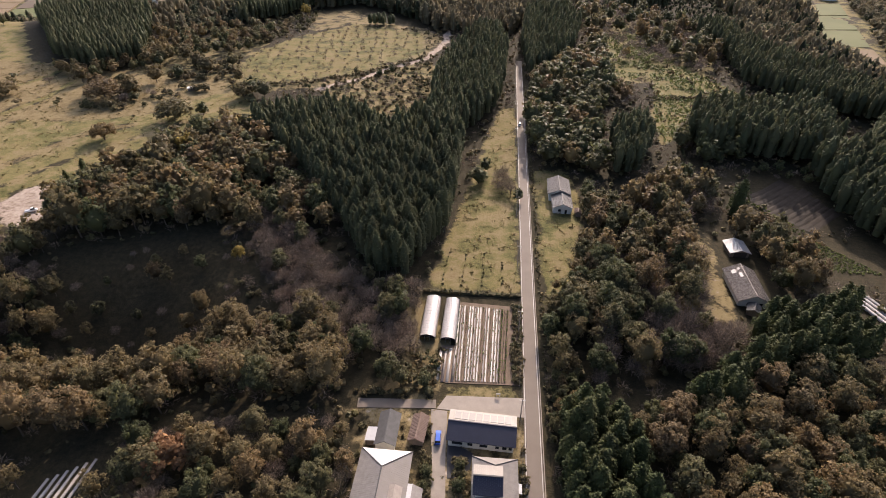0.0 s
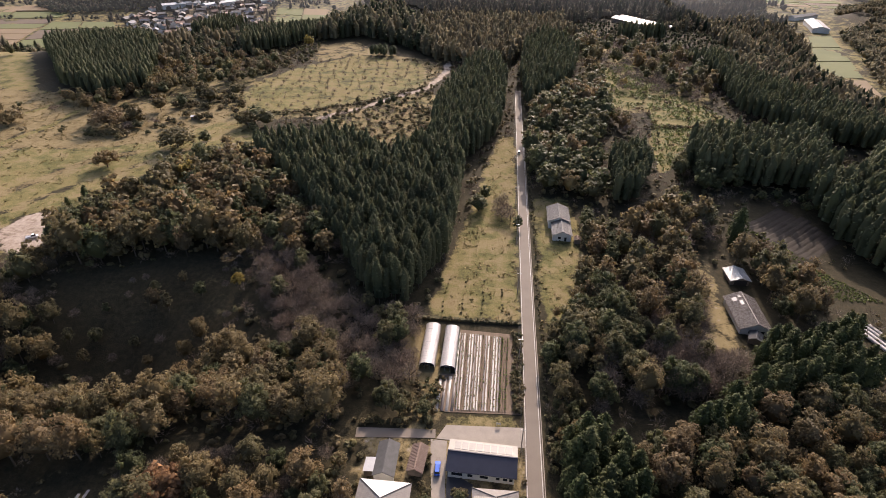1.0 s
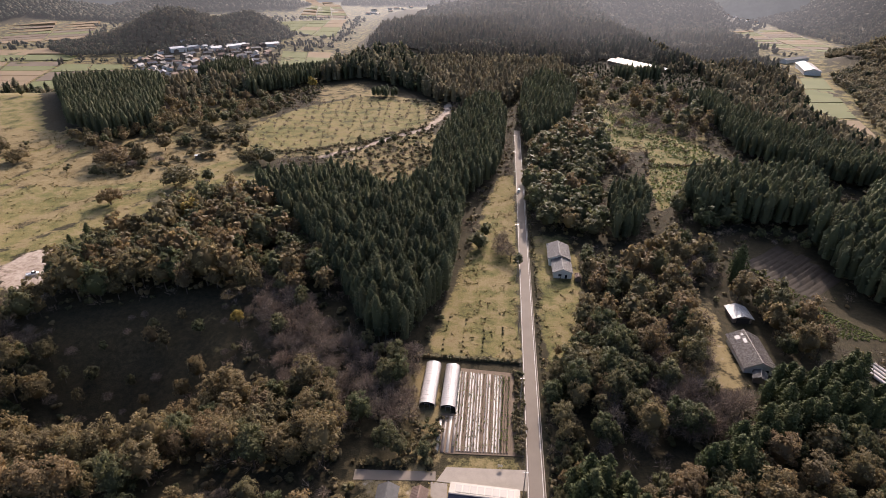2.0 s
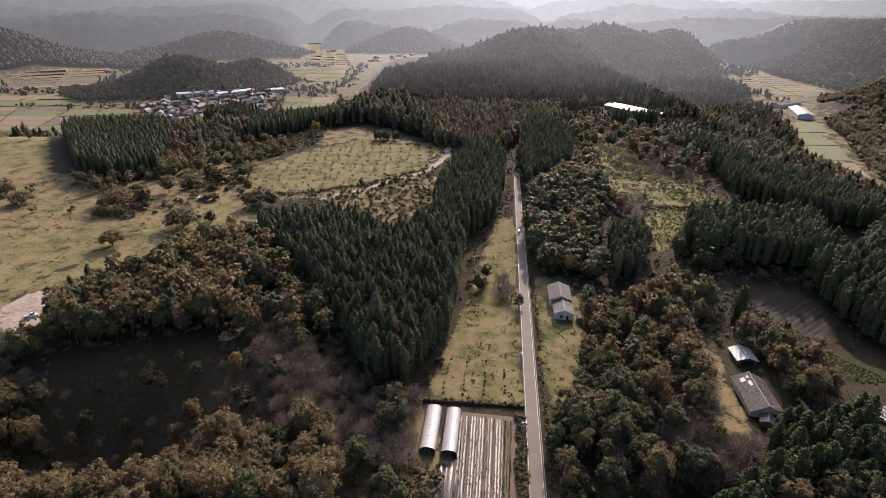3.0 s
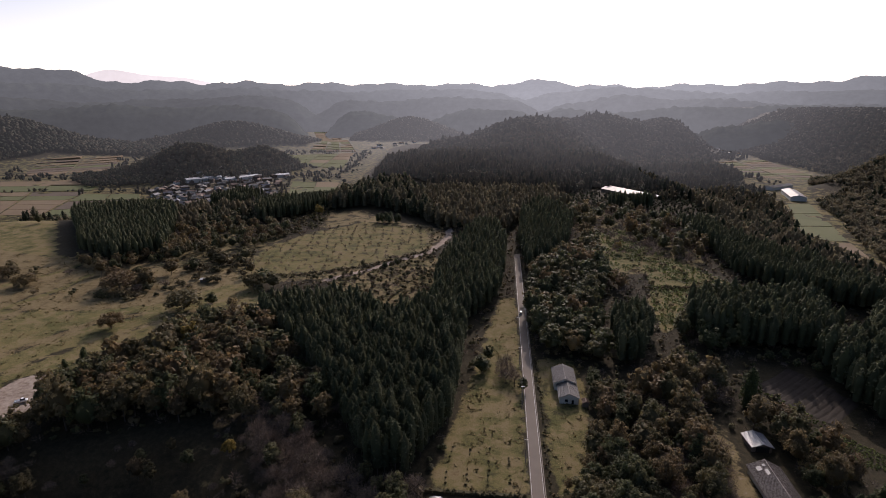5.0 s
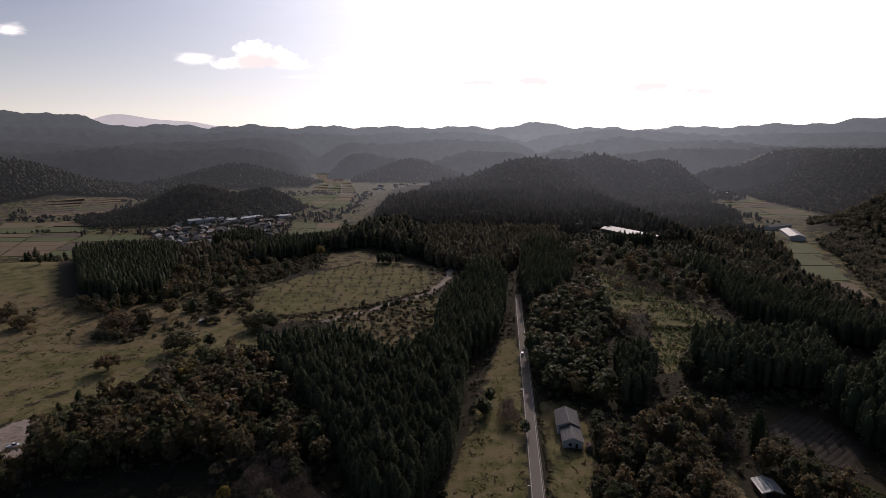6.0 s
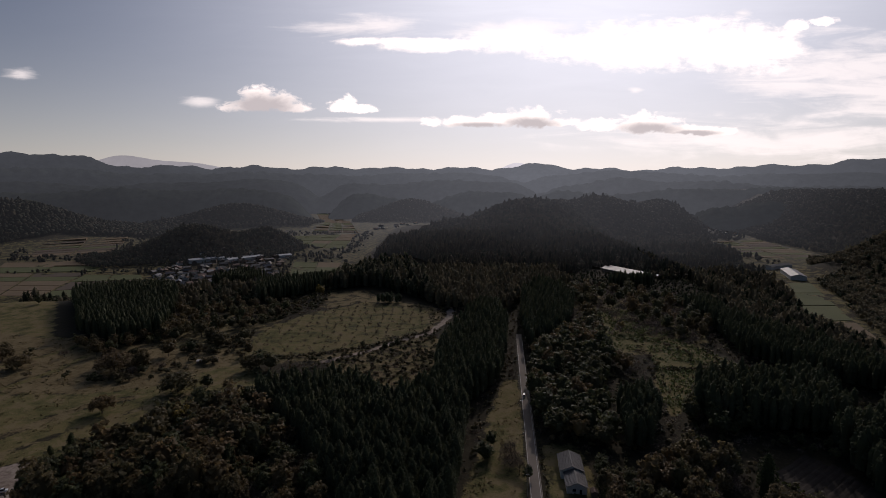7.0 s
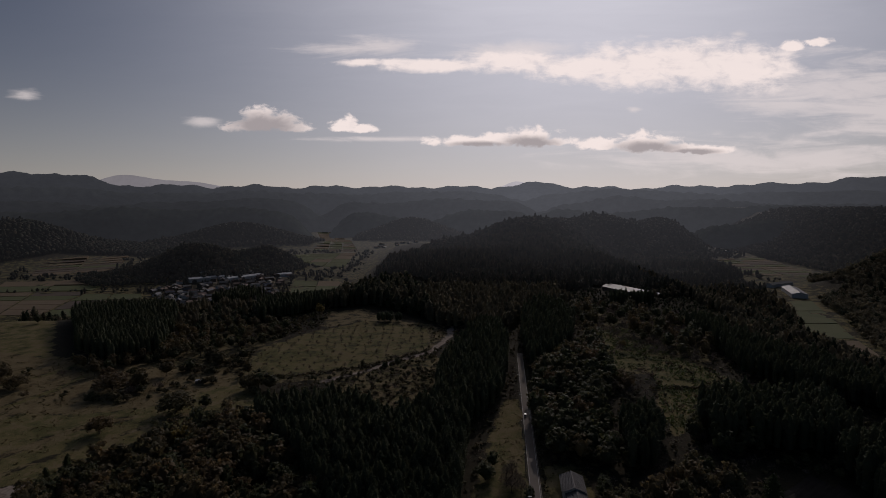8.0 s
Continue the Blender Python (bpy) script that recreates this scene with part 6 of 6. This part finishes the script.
def car(name, label, x, y, turn, paint, outline, cabin, half=0.74, z=0.16):
    root = thing(name, pose(x, y, float(height(x, y)) + z, 0, 0, turn), label, "vehicle")
    part("body", shell(outline, half, 0.1), paint, root)
    part("windscreen", shell(cabin, half - 0.06, 0.16), M_GLASS, root, "dark window glass")
    ys = [p[0] for p in outline]
    part("roof_panel", boxes((-half + 0.2, half - 0.2, min(p[0] for p in cabin) + 0.35, max(p[0] for p in cabin) - 0.45, max(p[1] for p in cabin) - 0.02, max(p[1] for p in cabin) + 0.03)), paint, root)
    for s in (-1, 1):
        part("headlight", boxes((s * half * 0.7 - 0.13, s * half * 0.7 + 0.13, max(ys) - 0.06, max(ys) + 0.02, 0.55, 0.72)), M_GLASS, root)
        part("tail_light", boxes((s * half * 0.8 - 0.08, s * half * 0.8 + 0.08, min(ys) - 0.02, min(ys) + 0.05, 0.6, 0.85)), M_RUSTROOF, root)
    wheels(root, (-half + 0.08, half - 0.08), (min(ys) + 0.65, max(ys) - 0.65))
    return root


HATCH = ([(-2.25, 0.3), (2.25, 0.3), (2.3, 0.78), (1.15, 0.96), (-2.25, 1.0)], [(-2.1, 0.94), (1.2, 0.94), (0.45, 1.56), (-1.75, 1.56)])
VAN = ([(-1.7, 0.3), (1.7, 0.3), (1.7, 0.9), (1.35, 1.05), (-1.7, 1.1)], [(-1.68, 1.05), (1.4, 1.05), (0.95, 1.85), (-1.62, 1.85)])
car("blue_car", "small bright blue hatchback parked on the drive", -0.5, 97.6, -4.0, M_BLUE, *HATCH, 0.8, 0.16)
car("white_van", "small white van driving on the country road", road_x(325) - 1.0, 325, -5.7, M_WHITE, *VAN, 0.76, 0.18)
truck = car("pickup_truck", "small white pickup truck parked on bare ground", -190.7, 220.5, -62, M_WHITE, [(-2.5, 0.4), (2.5, 0.4), (2.5, 1.0), (1.3, 1.1), (-2.5, 0.8)], [(-0.2, 1.05), (1.6, 1.05), (1.1, 1.8), (-0.1, 1.8)], 0.86, 0.1)
part("load_bed", boxes((-0.84, 0.84, -2.52, -0.3, 0.78, 0.86), (-0.84, -0.76, -2.52, -0.3, 0.8, 1.12), (0.76, 0.84, -2.52, -0.3, 0.8, 1.12)), M_WHITE, truck)

# ---------------------------------------------------------------- poles and wires
POLES = [(road_x(y) - 3.7, y) for y in (62, 103.5, 141, 180, 219, 258, 297, 336, 375, 414)]
for x, y in POLES:
    z = float(height(x, y))
    root = thing("utility_pole", pose(x, y, z, 0, 0, -5.7), "grey concrete utility pole beside the road", "pole", "utility poles")
    v, t = tube((0, 0, -0.5), (0, 0, 10.5), 0.17, 0.10, 10)
    piece("shaft", mesh_of("pole shaft", v, t, M_CONCRETE), root)
    part("crossarm", boxes((-0.9, 0.9, -0.05, 0.05, 9.7, 9.8)), M_STEEL, root)
    for i in (-0.8, 0.0, 0.8):
        v, t = tube((i, 0, 9.8), (i, 0, 10.0), 0.05, 0.05, 6)
        piece("insulator", mesh_of("insulator", v, t, M_PAINT), root)
lines = thing("power_line", pose(0, 0, 0), "thin dark sagging wires strung between the poles", "cable")
M_WIRE = worn("wire", (0.03, 0.03, 0.03), (0.05, 0.05, 0.05), 1.0, 0.6)
for aside, top in ((-0.8, 10.0), (0.0, 10.0), (0.8, 10.0), (-0.15, 7.6)):
    bits = []
    for (x0, y0), (x1, y1) in zip(POLES, POLES[1:]):
        bits += [(x0 + (x1 - x0) * k + aside, y0 + (y1 - y0) * k, top - 1.1 * 4 * k * (1 - k) * 0.8) for k in np.linspace(0, 1, 7)[:-1]]
    piece("wire", mesh_of("wire", *bent(bits, 0.022, 3), M_WIRE), lines)
sign = thing("notice_board", pose(17.8, 112.9, 0.1, 0, 0, -6), "small white board on legs beside the forecourt", "sign")
part("board", boxes((-0.7, 0.7, -0.04, 0.04, 0.7, 1.4)), M_PAINT, sign)
for s in (-0.5, 0.5):
    part("leg", boxes((s - 0.04, s + 0.04, -0.04, 0.04, -0.1, 0.7)), M_STEEL, sign)


# ---------------------------------------------------------------- valley farms and fields
FIELD_RINGS = []


def fields(corners, nu, nv, mats, group, label, seed, gap=0.06):
    """Fields over a four-cornered stretch, with banks between them."""
    r = random.Random(seed)
    FIELD_RINGS.append(list(corners))
    (ax, ay), (bx, by), (cx, cy), (dx, dy) = corners
    def at(u, v):
        x = (ax * (1 - u) + bx * u) * (1 - v) + (dx * (1 - u) + cx * u) * v
        y = (ay * (1 - u) + by * u) * (1 - v) + (dy * (1 - u) + cy * u) * v
        return x, y
    for i in range(nu):
        for j in range(nv):
            u0, u1, v0, v1 = (i + gap) / nu, (i + 1 - gap) / nu, (j + gap) / nv, (j + 1 - gap) / nv
            ring = [at(u0, v0), at(u1, v0), at(u1, v1), at(u0, v1)]
            z = sum(float(height(*p)) for p in ring) / 4 + 0.6
            bm = prism(bmesh.new(), ring, z - 6.0, z)
            bmesh.ops.recalc_face_normals(bm, faces=bm.faces)
            tagged(part("field", bm, r.choice(mats)), label, "field", group)


G, T, B = M_PADDY_GREEN, M_PADDY_TAN, M_PADDY_BROWN
fields([(522, 832), (558, 834), (461, 610), (411, 610)], 1, 3, [G], "east paddies", "harvested green rice field in the side valley", 1, 0.025)
fields([(406, 604), (456, 600), (420, 500), (380, 500)], 1, 1, [T], "east paddies", "tan stubble field in the side valley", 2, 0.02)
fields([(618, 1330), (800, 1400), (745, 1065), (606, 1110)], 2, 10, [T, B, G], "far east fields", "small terraced field near the far hamlet", 3, 0.035)
fields([(-990, 1356), (-855, 1484), (-737, 1216), (-869, 1127)], 2, 7, [T, B, G], "west terraces", "narrow terraced field strip in the west valley", 4, 0.03)
fields([(-860, 1060), (-640, 1075), (-625, 960), (-790, 940)], 2, 2, [G, G, T], "west paddies", "broad pale green paddy field", 5, 0.025)
fields([(-800, 935), (-625, 950), (-570, 760), (-690, 760)], 2, 5, [T, B, T, G], "west stubble", "orange-tan stubble strip in the west valley", 6, 0.03)
fields([(-496, 1340), (-470, 1520), (-260, 1600), (-235, 1270)], 4, 5, [G, T, B, G], "valley fields", "pale valley field between the mounds", 7, 0.025)
fields([(-400, 1640), (-260, 1640), (-330, 1940), (-440, 1940)], 3, 5, [G, T, B], "valley fields", "pale valley field between the mounds", 8, 0.03)
fields([(-440, 1950), (-330, 1950), (-600, 2900), (-690, 2900)], 2, 9, [G, T, T], "valley head fields", "hazy pale field at the valley's head", 9, 0.03)

fields([(-720, 1330), (-575, 1390), (-440, 1640), (-640, 1640)], 3, 5, [G, T, B, G], "inner fields", "small pale field among the valley farms", 10, 0.03)
fields([(-618, 930), (-520, 930), (-440, 800), (-560, 730)], 2, 3, [T, G, B], "village fields", "small brown field beside the village", 11, 0.03)
fields([(-300, 1080), (-200, 1060), (-170, 830), (-240, 800)], 2, 4, [G, G, T], "village fields", "green field beside the village", 12, 0.03)


def far_house(x, y, turn, l, w, eave, rise, wall, roof, name="village_house", label="", group="village", shady=None):
    z = float(height(x, y))
    root = thing(name, pose(x, y, z, 0, 0, turn), label or "small distant farmhouse with pitched roof", "building", group)
    part("wall", boxes((-l / 2, l / 2, -w / 2, w / 2, -2, eave)), wall, root)
    for s in (-1, 1):
        # shady colours one slope darker, as if unlit
        roof_slope(root, roof if s < 0 or not shady else shady, l, w / 2, rise, eave, s, 0.6, 0)
    for e in (-1, 1):
        bm = bmesh.new()
        ring = [[bm.verts.new((e * l / 2 - d, yy, zz)) for yy, zz in ((-w / 2, eave - 0.05), (w / 2, eave - 0.05), (0, eave + rise - 0.1))] for d in (0.0, e * 0.2)]
        bm.faces.new(ring[0])
        bm.faces.new(ring[1][::-1])
        part("gable", bm, wall, root)
    return root


r = random.Random(91)
roofs = [M_TILE, M_SLATE, M_NAVY, M_RUSTROOF, M_RUSTROOF, M_TILE, M_WOOD]
for x, y in spots([(-519, 958), (-497, 1060), (-403, 1130), (-333, 1180), (-282, 880), (-225, 640), (-300, 640), (-350, 720)], 18, 92, 0.42, 0.4, 0.72):
    far_house(x, y, r.uniform(0, 180), r.uniform(9, 17), r.uniform(7, 10), r.uniform(3, 5.5), r.uniform(1.5, 2.6), r.choice([M_WALL, M_WOOD, M_WOOD]), r.choice(roofs))
for x, y in spots([(690, 1560), (770, 1480), (850, 1560), (840, 1690), (700, 1640)], 30, 93, 0.42, 0.2, 0.8):
    far_house(x, y, r.uniform(0, 180), r.uniform(9, 16), r.uniform(7, 10), r.uniform(3, 5), r.uniform(1.5, 2.5), M_WALL, r.choice(roofs), "hamlet_house", "", "hamlet")
for x, y in spots([(-640, 2700), (-560, 2700), (-600, 2900), (-700, 2900)], 40, 94, 0.4, 0.2, 0.8) + spots([(-240, 1700), (-120, 1720), (-60, 1960), (-200, 1940)], 45, 95, 0.4, 0.1, 0.6):
    far_house(x, y, r.uniform(0, 180), r.uniform(10, 18), r.uniform(8, 11), r.uniform(3, 5), r.uniform(1.5, 2.5), M_WALL, r.choice(roofs), "valley_house", "", "valley farms")
for x, y, a, l in ((-456, 1040, 38, 64), (-395, 1068, 50, 70), (-334, 1127, 35, 30)):
    far_house(x, y, a, l, 15, 5, 2.0, M_WALL, M_PALE, "workshop", "long pale-roofed workshop in the village", "workshops")
for i, long in enumerate((90, 84, 66)):
    far_house(264 - 11.4 * i, 763 - 6.2 * i, -61, long, 7.8, 4.5, 1.2, M_WOOD, M_CREAM, "livestock_shed", "long white-roofed livestock shed among the trees", "livestock sheds", M_LITPANEL)
far_house(566, 890, 70, 74, 22, 6, 3.0, M_WALL, M_CREAM, "hay_barn", "large pale-roofed barn beside the fields", "east barns")
far_house(590, 972, 28, 60, 14, 5, 2.2, M_WALL, M_SLATE, "hay_barn", "long grey-roofed barn beside the fields", "east barns")

# hedgerows and small groves about the valley farms
grove, far_grove, r = Wood(), Wood(), random.Random(97)
for poly, gap, keep, size in (([(-900, 780), (-250, 730), (-190, 1000), (-210, 1650), (-640, 1650), (-950, 1300)], 15, 0.4, 0.62), ([(600, 870), (620, 960), (640, 1130), (780, 1450), (860, 1700), (600, 1500), (600, 1000)], 15, 0.5, 0.75),
                              ([(-250, 560), (-300, 600), (-340, 760), (-480, 900), (-280, 1000), (-210, 720)], 12, 0.4, 0.7)):
    pts = off(spots(poly, gap, 98, 0.48, 0.3, keep), FIELD_RINGS + [SHED_YARD, BARN_YARD])
    for x, y in pts:
        pointed = r.random() < 0.25
        for _ in range(r.randrange(1, 4)):
            kinds = (POINTED if pointed else ROUND) if y > 1050 else POINTED_NEAR if pointed else ROUND_NEAR
            (far_grove if y > 850 else grove).add(r.choice(kinds), x + r.uniform(-6, 6), y + r.uniform(-6, 6), size * r.uniform(0.6, 1.2), r.uniform(0.8, 1.1), r, None, r.uniform(0, 0.4) if pointed else r.uniform(0.42, 1))
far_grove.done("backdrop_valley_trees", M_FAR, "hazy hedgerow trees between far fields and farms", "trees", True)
grove.done("valley_trees", M_WOODS, "scattered hedgerow trees between valley fields and houses", "trees", True)
